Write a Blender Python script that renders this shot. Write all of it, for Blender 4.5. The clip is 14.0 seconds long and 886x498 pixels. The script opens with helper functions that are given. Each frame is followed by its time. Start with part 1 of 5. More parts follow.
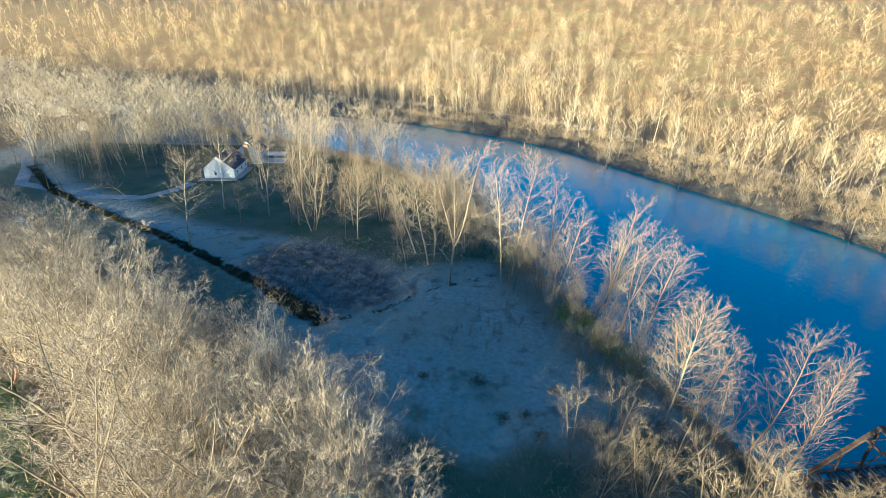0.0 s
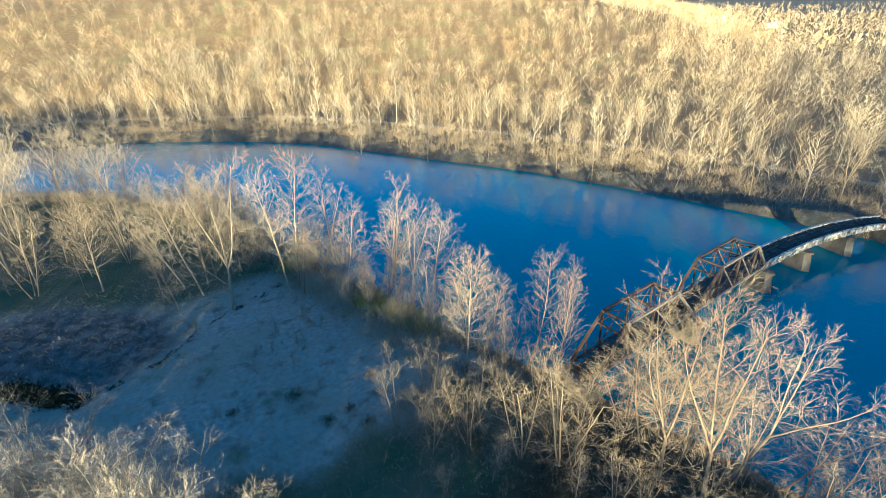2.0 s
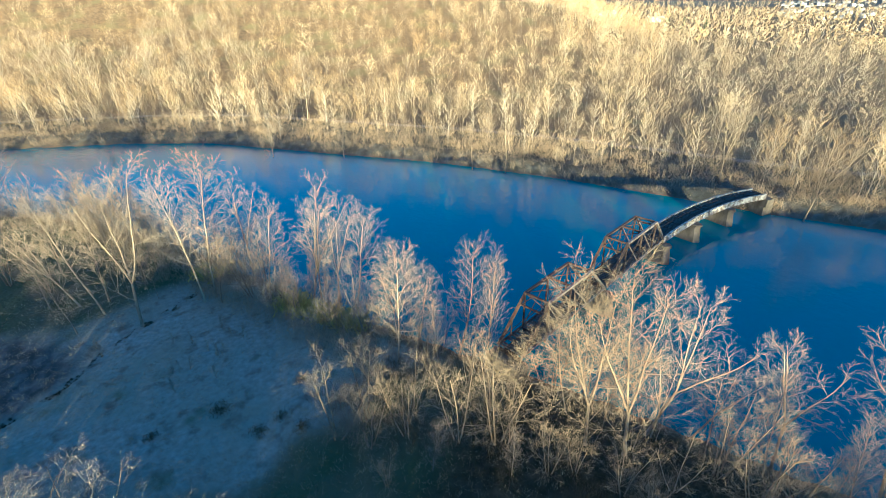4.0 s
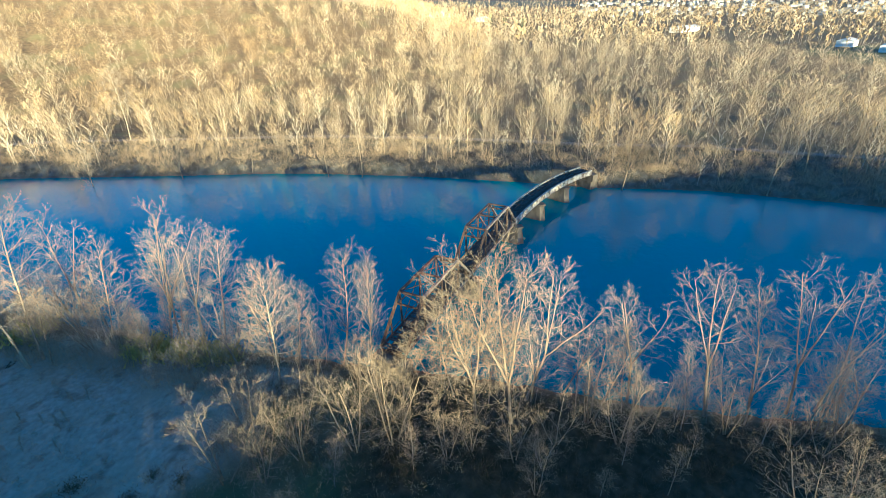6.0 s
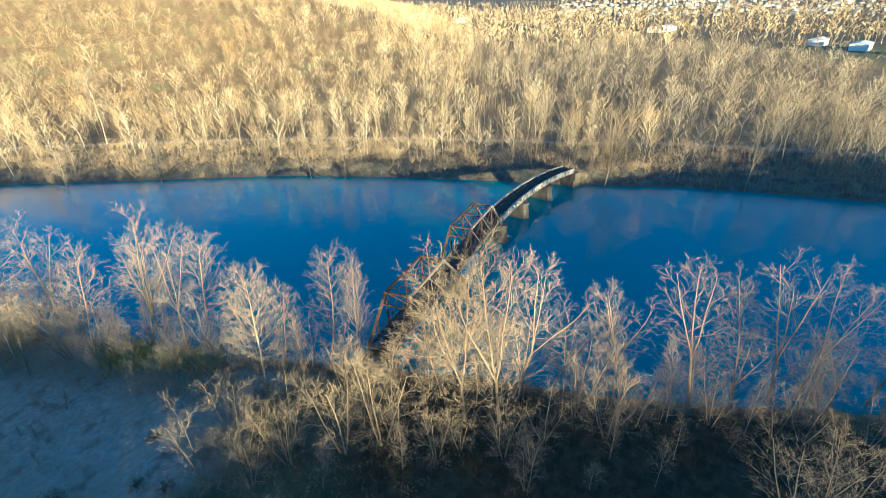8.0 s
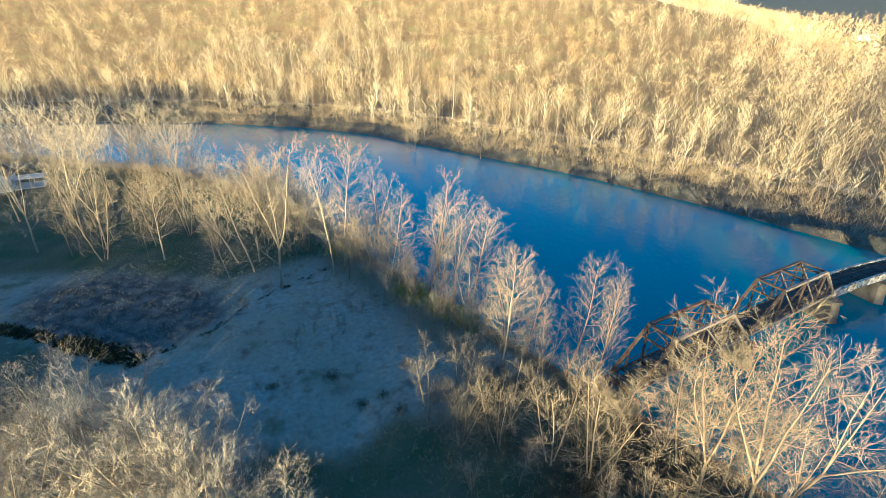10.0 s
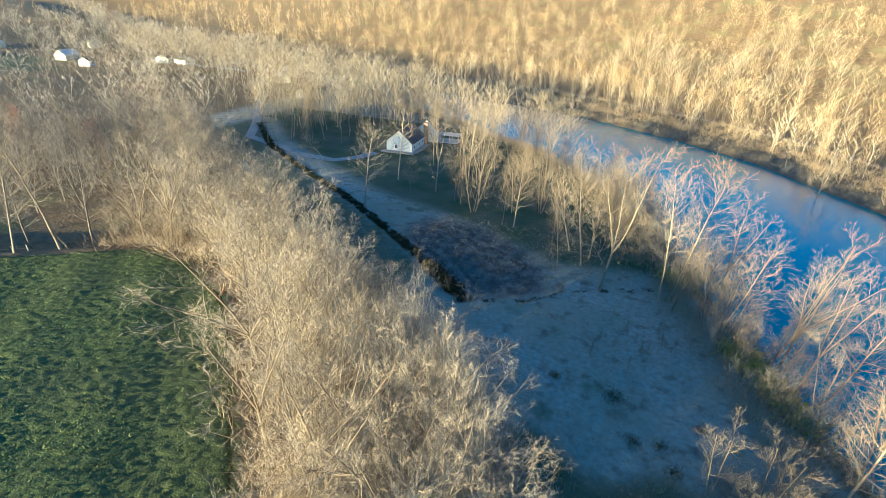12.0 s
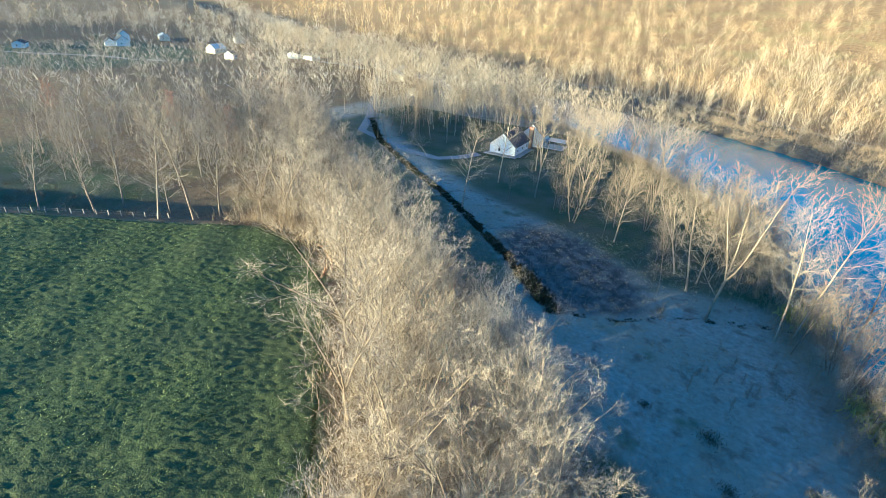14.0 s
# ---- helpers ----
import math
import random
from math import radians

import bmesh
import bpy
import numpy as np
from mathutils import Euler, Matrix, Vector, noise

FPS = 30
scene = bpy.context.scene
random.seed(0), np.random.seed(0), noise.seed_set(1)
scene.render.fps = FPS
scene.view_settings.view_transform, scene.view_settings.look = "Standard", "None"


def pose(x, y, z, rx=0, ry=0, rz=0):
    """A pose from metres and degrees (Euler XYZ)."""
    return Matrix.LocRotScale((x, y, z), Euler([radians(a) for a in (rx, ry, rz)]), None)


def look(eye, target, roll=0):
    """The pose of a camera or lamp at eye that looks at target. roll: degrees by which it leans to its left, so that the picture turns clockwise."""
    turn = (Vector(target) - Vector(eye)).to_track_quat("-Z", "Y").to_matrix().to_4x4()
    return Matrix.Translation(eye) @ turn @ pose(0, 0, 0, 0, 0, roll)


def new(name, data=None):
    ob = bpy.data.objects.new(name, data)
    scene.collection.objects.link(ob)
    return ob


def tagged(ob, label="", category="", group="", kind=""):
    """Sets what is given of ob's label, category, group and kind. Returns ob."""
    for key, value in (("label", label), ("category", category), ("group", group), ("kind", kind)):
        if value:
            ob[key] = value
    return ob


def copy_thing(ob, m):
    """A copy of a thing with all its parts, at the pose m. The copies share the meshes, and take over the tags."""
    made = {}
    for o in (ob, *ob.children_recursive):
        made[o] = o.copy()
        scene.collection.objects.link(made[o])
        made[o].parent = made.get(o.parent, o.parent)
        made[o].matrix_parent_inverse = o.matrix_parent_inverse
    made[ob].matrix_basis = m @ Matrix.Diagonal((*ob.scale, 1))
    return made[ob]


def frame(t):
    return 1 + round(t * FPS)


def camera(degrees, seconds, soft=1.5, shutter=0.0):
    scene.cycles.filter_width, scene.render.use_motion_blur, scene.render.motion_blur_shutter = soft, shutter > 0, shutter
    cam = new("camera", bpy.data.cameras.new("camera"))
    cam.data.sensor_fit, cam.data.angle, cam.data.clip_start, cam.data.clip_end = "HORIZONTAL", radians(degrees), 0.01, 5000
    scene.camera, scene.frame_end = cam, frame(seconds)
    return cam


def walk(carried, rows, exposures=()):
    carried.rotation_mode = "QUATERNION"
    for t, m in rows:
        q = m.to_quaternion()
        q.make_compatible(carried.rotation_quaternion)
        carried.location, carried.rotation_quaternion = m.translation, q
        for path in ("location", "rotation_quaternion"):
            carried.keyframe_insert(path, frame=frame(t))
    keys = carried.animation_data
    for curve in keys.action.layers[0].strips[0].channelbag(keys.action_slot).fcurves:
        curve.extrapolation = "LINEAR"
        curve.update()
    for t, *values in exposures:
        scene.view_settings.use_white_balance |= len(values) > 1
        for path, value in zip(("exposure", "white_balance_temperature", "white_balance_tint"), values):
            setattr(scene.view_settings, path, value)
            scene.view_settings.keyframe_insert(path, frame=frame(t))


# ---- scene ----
cam = camera(86.0, 14.0, soft=0.85, shutter=0.0)
PATH = [
    (0.0, (-0.70, 1.63, 50.21), (-0.25, 91.76, 6.88), 1.13),
    (0.5, (-0.45, 1.41, 50.52), (13.07, 90.35, 6.84), 0.16),
    (1.0, (-0.32, 1.01, 50.78), (29.07, 85.83, 6.71), -1.11),
    (1.5, (-0.26, 0.70, 50.92), (38.58, 81.37, 6.38), -1.69),
    (2.0, (-0.30, 0.55, 51.00), (42.56, 78.88, 5.97), -1.87),
    (2.5, (-0.37, 0.46, 51.07), (45.21, 77.02, 5.67), -1.92),
    (2.7, (-0.39, 0.57, 51.08), (46.62, 76.07, 5.37), -1.73),
    (4.8, (-0.77, 0.10, 51.34), (61.81, 62.63, 4.71), -1.52),
    (5.0, (-0.78, 0.05, 51.46), (63.84, 60.44, 4.79), -1.65),
    (5.5, (-0.96, -0.13, 51.59), (68.84, 54.09, 4.81), -1.63),
    (6.0, (-1.17, -0.23, 51.67), (72.80, 48.09, 4.84), -1.57),
    (6.5, (-1.36, -0.30, 51.70), (75.41, 43.32, 4.76), -1.63),
    (7.0, (-1.46, -0.36, 51.73), (76.24, 41.55, 4.77), -1.69),
    (7.2, (-1.44, -0.34, 51.72), (76.29, 41.51, 4.75), -1.64),
    (9.3, (-0.62, 0.10, 50.80), (51.45, 72.32, 5.27), -0.66),
    (9.5, (-0.49, 0.29, 50.75), (43.93, 77.51, 5.31), -0.22),
    (10.0, (-0.44, 0.56, 50.71), (33.93, 82.78, 5.34), 0.25),
    (10.5, (-0.43, 0.74, 50.60), (27.08, 85.58, 5.37), 0.47),
    (11.0, (-0.55, 0.98, 50.29), (14.20, 89.03, 5.23), 0.98),
    (11.5, (-0.65, 1.23, 49.92), (-7.83, 90.17, 4.77), 1.81),
    (12.0, (-1.07, 1.41, 49.68), (-31.15, 85.02, 3.81), 2.66),
    (12.5, (-1.48, 1.43, 49.69), (-43.97, 79.06, 3.12), 3.09),
    (13.0, (-1.60, 1.36, 49.70), (-47.29, 77.06, 2.99), 3.28),
    (13.5, (-1.61, 1.38, 49.68), (-48.18, 76.56, 2.99), 3.24),
    (14.0, (-1.69, 1.47, 49.58), (-48.73, 76.58, 3.26), 3.22),
]
EXPOSURES = [(0.0, 2.34, 5100, -11), (2.7, 2.34, 5150, -11), (7.2, 2.34, 5250, -11), (9.3, 2.38, 5600, -11), (11.5, 2.40, 5500, -11), (13.0, 2.50, 5100, -11), (14.0, 2.54, 4950, -11)]
walk(cam, [(t, look(eye, target, roll)) for t, eye, target, roll in PATH], EXPOSURES)

# ---- world, sun and light ----
SUN_AZ, SUN_EL = 211.0, 5.8          # where the sun stands: clockwise from +y, above the horizon
world = bpy.data.worlds.new("sky")
scene.world = world
world.use_nodes = True
wn = world.node_tree
sky = wn.nodes.new("ShaderNodeTexSky")
sky.sky_type = "NISHITA"
sky.sun_disc = False
sky.sun_elevation = radians(SUN_EL)
sky.sun_rotation = radians(SUN_AZ)
sky.air_density, sky.dust_density, sky.ozone_density = 1.0, 0.0, 4.5
wn.nodes["Background"].inputs[1].default_value = 0.10
wn.links.new(sky.outputs[0], wn.nodes["Background"].inputs[0])
sun = new("sun", bpy.data.lights.new("sun", "SUN"))
sun.data.energy, sun.data.angle, sun.data.color = 5.0, radians(0.6), (1.0, 0.73, 0.41)
to_sun = Vector((math.sin(radians(SUN_AZ)) * math.cos(radians(SUN_EL)), math.cos(radians(SUN_AZ)) * math.cos(radians(SUN_EL)), math.sin(radians(SUN_EL))))
sun.matrix_basis = look(to_sun * 200, (0, 0, 0))


# ---- materials ----
def material(name, colour, rough=0.9, metal=0.0):
    m = bpy.data.materials.new(name)
    m.use_nodes = True
    b = m.node_tree.nodes["Principled BSDF"]
    b.inputs["Base Color"].default_value = (*colour, 1)
    b.inputs["Roughness"].default_value = rough
    b.inputs["Metallic"].default_value = metal
    b.inputs["Specular IOR Level"].default_value = 0.25
    return m


def noise_mix(m, scale, a, b, lo=0.35, hi=0.65, detail=4.0, stretch=(1, 1, 1), base=None, fac_only=False):
    """A colour that wanders between a and b; base: a colour socket to use in place of a."""
    t, n = m.node_tree, m.node_tree.nodes
    geo = n.new("ShaderNodeNewGeometry")
    mp = n.new("ShaderNodeMapping")
    mp.inputs["Scale"].default_value = [scale * s for s in stretch]
    t.links.new(geo.outputs["Position"], mp.inputs[0])
    tex = n.new("ShaderNodeTexNoise")
    tex.inputs["Scale"].default_value, tex.inputs["Detail"].default_value = 1.0, detail
    t.links.new(mp.outputs[0], tex.inputs["Vector"])
    ramp = n.new("ShaderNodeMapRange")
    ramp.inputs[1].default_value, ramp.inputs[2].default_value = lo, hi
    t.links.new(tex.outputs["Fac"], ramp.inputs[0])
    if fac_only:
        return ramp.outputs[0]
    mix = n.new("ShaderNodeMix")
    mix.data_type = "RGBA"
    t.links.new(ramp.outputs[0], mix.inputs[0])
    if base is None:
        mix.inputs[6].default_value = (*a, 1)
    else:
        t.links.new(base, mix.inputs[6])
    mix.inputs[7].default_value = (*b, 1)
    return mix.outputs[2]


def paint(m, socket):
    m.node_tree.links.new(socket, m.node_tree.nodes["Principled BSDF"].inputs["Base Color"])
    return m


def relief(m, scale, strength, distance, detail=5.0):
    t, n = m.node_tree, m.node_tree.nodes
    geo, tex, bump = n.new("ShaderNodeNewGeometry"), n.new("ShaderNodeTexNoise"), n.new("ShaderNodeBump")
    tex.inputs["Scale"].default_value, tex.inputs["Detail"].default_value = scale, detail
    t.links.new(geo.outputs["Position"], tex.inputs["Vector"])
    bump.inputs["Strength"].default_value, bump.inputs["Distance"].default_value = strength, distance
    t.links.new(tex.outputs["Fac"], bump.inputs["Height"])
    t.links.new(bump.outputs[0], n["Principled BSDF"].inputs["Normal"])
    return m


def varied(m, a, b, island=False):
    """Each object, or each joined piece, takes its own tone between a and b."""
    t, n = m.node_tree, m.node_tree.nodes
    src = n.new("ShaderNodeNewGeometry" if island else "ShaderNodeObjectInfo")
    mix = n.new("ShaderNodeMix")
    mix.data_type = "RGBA"
    mix.inputs[6].default_value, mix.inputs[7].default_value = (*a, 1), (*b, 1)
    t.links.new(src.outputs["Random Per Island" if island else "Random"], mix.inputs[0])
    return mix.outputs[2]


def toned(m, a, b, c):
    """Each tree of a wood takes its own tone: a for most, towards b, a few towards c."""
    t, n = m.node_tree, m.node_tree.nodes
    src, ramp = n.new("ShaderNodeAttribute"), n.new("ShaderNodeValToRGB")
    src.attribute_name = "tone"
    e = ramp.color_ramp.elements
    e[0].position, e[0].color = 0.0, (*b, 1)
    e[1].position, e[1].color = 0.55, (*a, 1)
    last = e.new(0.92)
    last.color = (*c, 1)
    t.links.new(src.outputs["Fac"], ramp.inputs[0])
    return ramp.outputs[0]


def bark(name, a, b, dark):
    m = material(name, a, 0.85)
    paint(m, noise_mix(m, 1.6, a, dark, 0.5, 0.75, stretch=(1, 1, 0.4), base=varied(m, a, b)))
    return m


BARK_WHITE = bark("sycamore_bark", (0.36, 0.295, 0.215), (0.25, 0.20, 0.145), (0.13, 0.10, 0.075))
BARK_TAN = bark("tan_bark", (0.275, 0.215, 0.15), (0.20, 0.155, 0.11), (0.12, 0.09, 0.065))
BARK_GREY = bark("grey_bark", (0.26, 0.22, 0.18), (0.18, 0.15, 0.12), (0.08, 0.07, 0.06))


def twig(name, a, b):
    m = material(name, a, 0.9)
    return paint(m, varied(m, a, b))


TWIG_PALE = twig("pale_twigs", (0.37, 0.30, 0.215), (0.27, 0.215, 0.155))
TWIG_BROWN = twig("brown_twigs", (0.285, 0.222, 0.15), (0.20, 0.155, 0.108))
TWIG_TAN = twig("tan_twigs", (0.49, 0.40, 0.30), (0.35, 0.285, 0.215))
TWIG_RED = twig("reddish_twigs", (0.27, 0.205, 0.15), (0.20, 0.15, 0.11))
TWIG_GREY = twig("grey_twigs", (0.26, 0.225, 0.195), (0.19, 0.165, 0.145))
FAR_BARK = material("far_bark", (0.45, 0.36, 0.25), 0.9)
paint(FAR_BARK, toned(FAR_BARK, (0.34, 0.27, 0.19), (0.22, 0.17, 0.12), (0.58, 0.50, 0.38)))
FAR_TWIG = material("far_twigs", (0.36, 0.27, 0.17), 0.9)
paint(FAR_TWIG, noise_mix(FAR_TWIG, 0.02, None, (0.48, 0.30, 0.12), 0.5, 0.75, base=toned(FAR_TWIG, (0.49, 0.35, 0.185), (0.225, 0.16, 0.10), (0.60, 0.465, 0.29))))
LOW_TWIG = material("grey_wood_twigs", (0.3, 0.26, 0.22), 0.9)
paint(LOW_TWIG, noise_mix(LOW_TWIG, 0.03, None, (0.36, 0.26, 0.19), 0.5, 0.75, base=toned(LOW_TWIG, (0.40, 0.345, 0.28), (0.22, 0.185, 0.15), (0.56, 0.49, 0.40))))
WATER = material("river_water", (0.004, 0.185, 0.215), 0.07)
WATER.node_tree.nodes["Principled BSDF"].inputs["Specular IOR Level"].default_value = 0.5
WATER.node_tree.nodes["Principled BSDF"].inputs["IOR"].default_value = 1.33
relief(WATER, 0.6, 0.28, 0.2, 6.0)


# ---- the lie of the land ----
NEAR_BANK = [(-900, 600), (-420, 372), (-220, 300), (-130, 256), (-70, 224), (-25, 190), (-6, 168), (13, 136), (22, 105), (28, 88), (32, 74), (37, 62), (43, 47),
             (52, 24), (58, 4), (66, -14), (75, -34), (84, -70), (96, -150), (120, -420), (150, -900)]
FAR_BANK = [(-900, 610), (-420, 385), (-230, 332), (-150, 322), (-80, 306), (-20, 281), (24, 252), (52, 226), (68, 200), (87, 169), (104, 142), (111, 129), (126, 96),
            (138, 62), (145, 38), (159, 6), (166, -25), (171, -50), (182, -110), (205, -260), (230, -430), (260, -900)]
CROP_EDGE = [(-420, -90), (-200, -8), (-130, 30), (-104, 46), (-85, 58), (-72, 58), (-58, 52), (-45, 40), (-34, 28), (-26, 19), (-14, 4), (-2, -14), (20, -60), (60, -160), (200, -480)][::-1]
WATER_Z = -3.5


def side(points, x, y):
    """Signed distance to a line of points: positive to the left of its way."""
    best, out = np.full(np.shape(x), 1e18), np.zeros(np.shape(x))
    for (ax, ay), (bx, by) in zip(points, points[1:]):
        ux, uy = bx - ax, by - ay
        k = np.clip(((x - ax) * ux + (y - ay) * uy) / (ux * ux + uy * uy), 0, 1)
        px, py = x - ax - k * ux, y - ay - k * uy
        d2 = px * px + py * py
        s = np.where(ux * (y - ay) - uy * (x - ax) > 0, 1.0, -1.0)
        near = d2 < best - 1e-9
        best, out = np.where(near, d2, best), np.where(near, s, out)
    return np.sqrt(best) * out


def smooth(k):
    k = np.clip(k, 0, 1)
    return k * k * (3 - 2 * k)


HEDGE = [(-150, 170), (-122, 143), (-88, 121), (-66, 108), (-39, 88), (-23, 75)]
THIN_DITCH = [(-23, 75), (-12, 79), (-3, 87), (16, 96)]
CREEK = [(-120, 125), (-70, 82), (-46, 66), (-28, 48), (-14, 34), (-4, 20), (8, 4), (24, -24), (40, -60)]


def land(x, y):
    """The height of the ground."""
    x, y = np.asarray(x, float), np.asarray(y, float)
    near, far = side(NEAR_BANK, x, y), -side(FAR_BANK, x, y)     # positive towards the river
    crop = side(CROP_EDGE, x, y)                                       # positive on the crop terrace
    az, r = np.degrees(np.arctan2(x, y)), np.hypot(x, y)
    z = np.zeros(x.shape)
    z = z + 4.2 * smooth((crop + 14) / 14)
    z = z + 0.25 * np.sin(x * 0.11 + 1) * np.sin(y * 0.09) + 0.12 * np.sin(x * 0.37) * np.sin(y * 0.31 + 2)
    z = z - 1.6 * np.exp(-((side(CREEK, x, y) / 2.6) ** 2))
    z = z - 0.7 * np.exp(-((side(THIN_DITCH, x, y) / 0.8) ** 2)) - 0.6 * np.exp(-((side(HEDGE, x, y) / 1.2) ** 2))
    z = z + np.interp(az, (-180, -100, -90, -60, -25, -15, 180), (0, 0, 14, 22, 22, 0, 0)) * smooth((r - 520) / 500) * (near < 0)
    # unseen rise to the south, added to keep low sun off bank and crop
    z = z + smooth((-150 - y) / 60) * (14.5 * smooth((x + 440) / 60) + 8.5 * smooth((x + 110) / 60))
    z = (z + 3.5) * smooth(-near / 9 + 0.08) - 3.5
    back = -far
    hill = np.interp(az, (-180, -120, -75, -40, -10, 15, 38, 50, 58, 66, 110, 180), (12, 28, 54, 68, 70, 80, 72, 40, 14, 4, 2, 6))
    up = 3.4 * smooth(back / 7) + 2.5 * smooth((back - 10) / 16) + hill * smooth((back - 46) / 300) + 10 * smooth((r - 900) / 1500)
    up = up + 70 * smooth((r - 2300) / 900) * smooth((az - 40) / 20)
    up = up + 1.2 * np.sin(x * 0.021) * np.sin(y * 0.027) * smooth((back - 40) / 60)
    bed = -3.5 - 2.2 * smooth(np.minimum(near, far) / 12) - 0.25
    return np.where((near > 0) & (far > 0), bed, np.where(far <= 0, up - 3.5, z))


def height(x, y):
    return float(land(x, y))


def graded(lo, hi, fine_lo, fine_hi, fine, growth=1.12):
    mid = list(np.arange(fine_lo, fine_hi + 0.01, fine))
    step, a = fine, fine_lo
    left = []
    while a > lo:
        step *= growth
        a -= step
        left.append(a)
    step, a = fine, fine_hi
    right = []
    while a < hi:
        step *= growth
        a += step
        right.append(a)
    return np.array(left[::-1] + mid + right)


def grid_mesh(name, xs, ys, zs):
    nx, ny = len(xs), len(ys)
    X, Y = np.meshgrid(xs, ys)
    co = np.stack([X, Y, zs], -1).reshape(-1, 3)
    i = np.arange(nx * ny).reshape(ny, nx)
    f = np.stack([i[:-1, :-1], i[:-1, 1:], i[1:, 1:], i[1:, :-1]], -1).reshape(-1, 4)
    me = bpy.data.meshes.new(name)
    me.from_pydata(co.tolist(), [], f.tolist())
    me.shade_smooth()
    return me


# ---- ground and water ----
GROUND = material("ground", (0.2, 0.16, 0.1), 0.95)


def ground_material(m):
    """Grass, meadow, leaf litter and crop, told apart by a colour layer of the mesh; a second layer paints in thicket
    shade.
    """
    t, n = m.node_tree, m.node_tree.nodes
    lay = n.new("ShaderNodeVertexColor")
    lay.layer_name = "cover"
    sep = n.new("ShaderNodeSeparateColor")
    t.links.new(lay.outputs[0], sep.inputs[0])
    litter = noise_mix(m, 0.5, (0.23, 0.155, 0.085), (0.13, 0.092, 0.055), 0.3, 0.7, 8)
    litter = noise_mix(m, 0.06, None, (0.19, 0.16, 0.08), 0.5, 0.75, base=litter)
    meadow = noise_mix(m, 1.2, (0.365, 0.345, 0.295), (0.235, 0.22, 0.185), 0.3, 0.7, 9)
    meadow = noise_mix(m, 0.05, None, (0.27, 0.25, 0.19), 0.4, 0.65, base=meadow)
    meadow = noise_mix(m, 0.35, None, (0.16, 0.13, 0.10), 0.55, 0.72, base=meadow)
    meadow = noise_mix(m, 0.13, None, (0.11, 0.12, 0.06), 0.6, 0.75, base=meadow)
    crop = noise_mix(m, 0.9, (0.17, 0.24, 0.08), (0.09, 0.14, 0.045), 0.35, 0.7, 8)
    lawn = noise_mix(m, 0.12, (0.06, 0.085, 0.04), (0.115, 0.11, 0.07), 0.35, 0.65, 8)
    out = litter
    for k, sock in enumerate((meadow, crop, lawn)):
        mix = n.new("ShaderNodeMix")
        mix.data_type = "RGBA"
        t.links.new(sep.outputs[k], mix.inputs[0])
        t.links.new(out, mix.inputs[6])
        t.links.new(sock, mix.inputs[7])
        out = mix.outputs[2]
    rough = noise_mix(m, 0.45, (0.055, 0.06, 0.057), (0.14, 0.143, 0.135), 0.42, 0.7, 8)
    mix = n.new("ShaderNodeMix")
    mix.data_type = "RGBA"
    t.links.new(lay.outputs[1], mix.inputs[0])
    t.links.new(out, mix.inputs[6])
    t.links.new(rough, mix.inputs[7])
    # second layer: near-black growth, with the thicket's deep shade put into its colour
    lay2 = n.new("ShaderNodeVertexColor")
    lay2.layer_name = "shade_floor"
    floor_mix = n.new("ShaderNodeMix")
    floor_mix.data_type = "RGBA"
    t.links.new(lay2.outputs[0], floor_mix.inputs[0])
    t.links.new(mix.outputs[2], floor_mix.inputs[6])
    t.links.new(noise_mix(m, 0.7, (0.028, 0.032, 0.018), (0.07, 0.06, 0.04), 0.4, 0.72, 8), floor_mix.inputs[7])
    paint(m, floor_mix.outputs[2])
    relief(m, 1.4, 0.8, 0.35, 8)


ground_material(GROUND)
xs = graded(-3600, 4400, -130, 180, 2.1, 1.13)
ys = graded(-3000, 4400, -20, 230, 2.1, 1.13)
GX, GY = np.meshgrid(xs, ys)
GZ = land(GX, GY)
me = grid_mesh("ground", xs, ys, GZ)
near_d, crop_d, far_d = side(NEAR_BANK, GX, GY), side(CROP_EDGE, GX, GY), side(FAR_BANK, GX, GY)
BELT_FOOT = [(-160, 150), (-124, 123), (-92, 103), (-64, 86), (-39, 69), (-27, 59), (-9, 46), (-4, 37), (1, 29), (5, 16), (13, 0), (30, -28), (60, -78)][::-1]
LAWN_EDGE = [(-150, 176), (-122, 150), (-66, 116), (-50, 112), (-30, 104), (-10, 93), (20, 98)][::-1]
foot_d, lawn_d = side(BELT_FOOT, GX, GY), side(LAWN_EDGE, GX, GY)
cover = np.zeros((*GX.shape, 4))
PATCH = np.hypot((GX + 27) * 0.8 - (GY - 92) * 0.6, ((GY - 92) * 0.8 + (GX + 27) * 0.6) * 1.7)
cover[..., 3] = smooth((25 - PATCH) / 8) * (side(HEDGE, GX, GY) > 1) * (side(THIN_DITCH, GX, GY) > 0.6)
river_side = near_d < -6
cover[..., 0] = smooth((-foot_d + 1) / 3) * river_side * (GX > -175)
cover[..., 2] = smooth((-lawn_d) / 6) * river_side * (GX > -160) * (GY < 205)
foot = smooth((GY - 42 - 0.12 * np.abs(GX - 8) + 2.0 * np.sin(GX * 0.4)) / 5)
cover[..., 2] = np.maximum(cover[..., 2], (1 - foot) * cover[..., 0] * (GX > -12))
cover[..., 0] *= np.where(GX > -12, foot, 1)
cover[..., 2] = np.maximum(cover[..., 2], smooth((95 - np.hypot(GX + 450, GY - 178)) / 15))
cover[..., 2] = np.maximum(cover[..., 2], smooth((60 - np.hypot((GX - 520) * 0.8, GY + 78)) / 15))
cover[..., 2] = np.maximum(cover[..., 2], smooth((GY - 30) / 4) * smooth((66 - GY) / 6) * smooth((-122 - GX) / 5) * smooth((GX + 215) / 10))
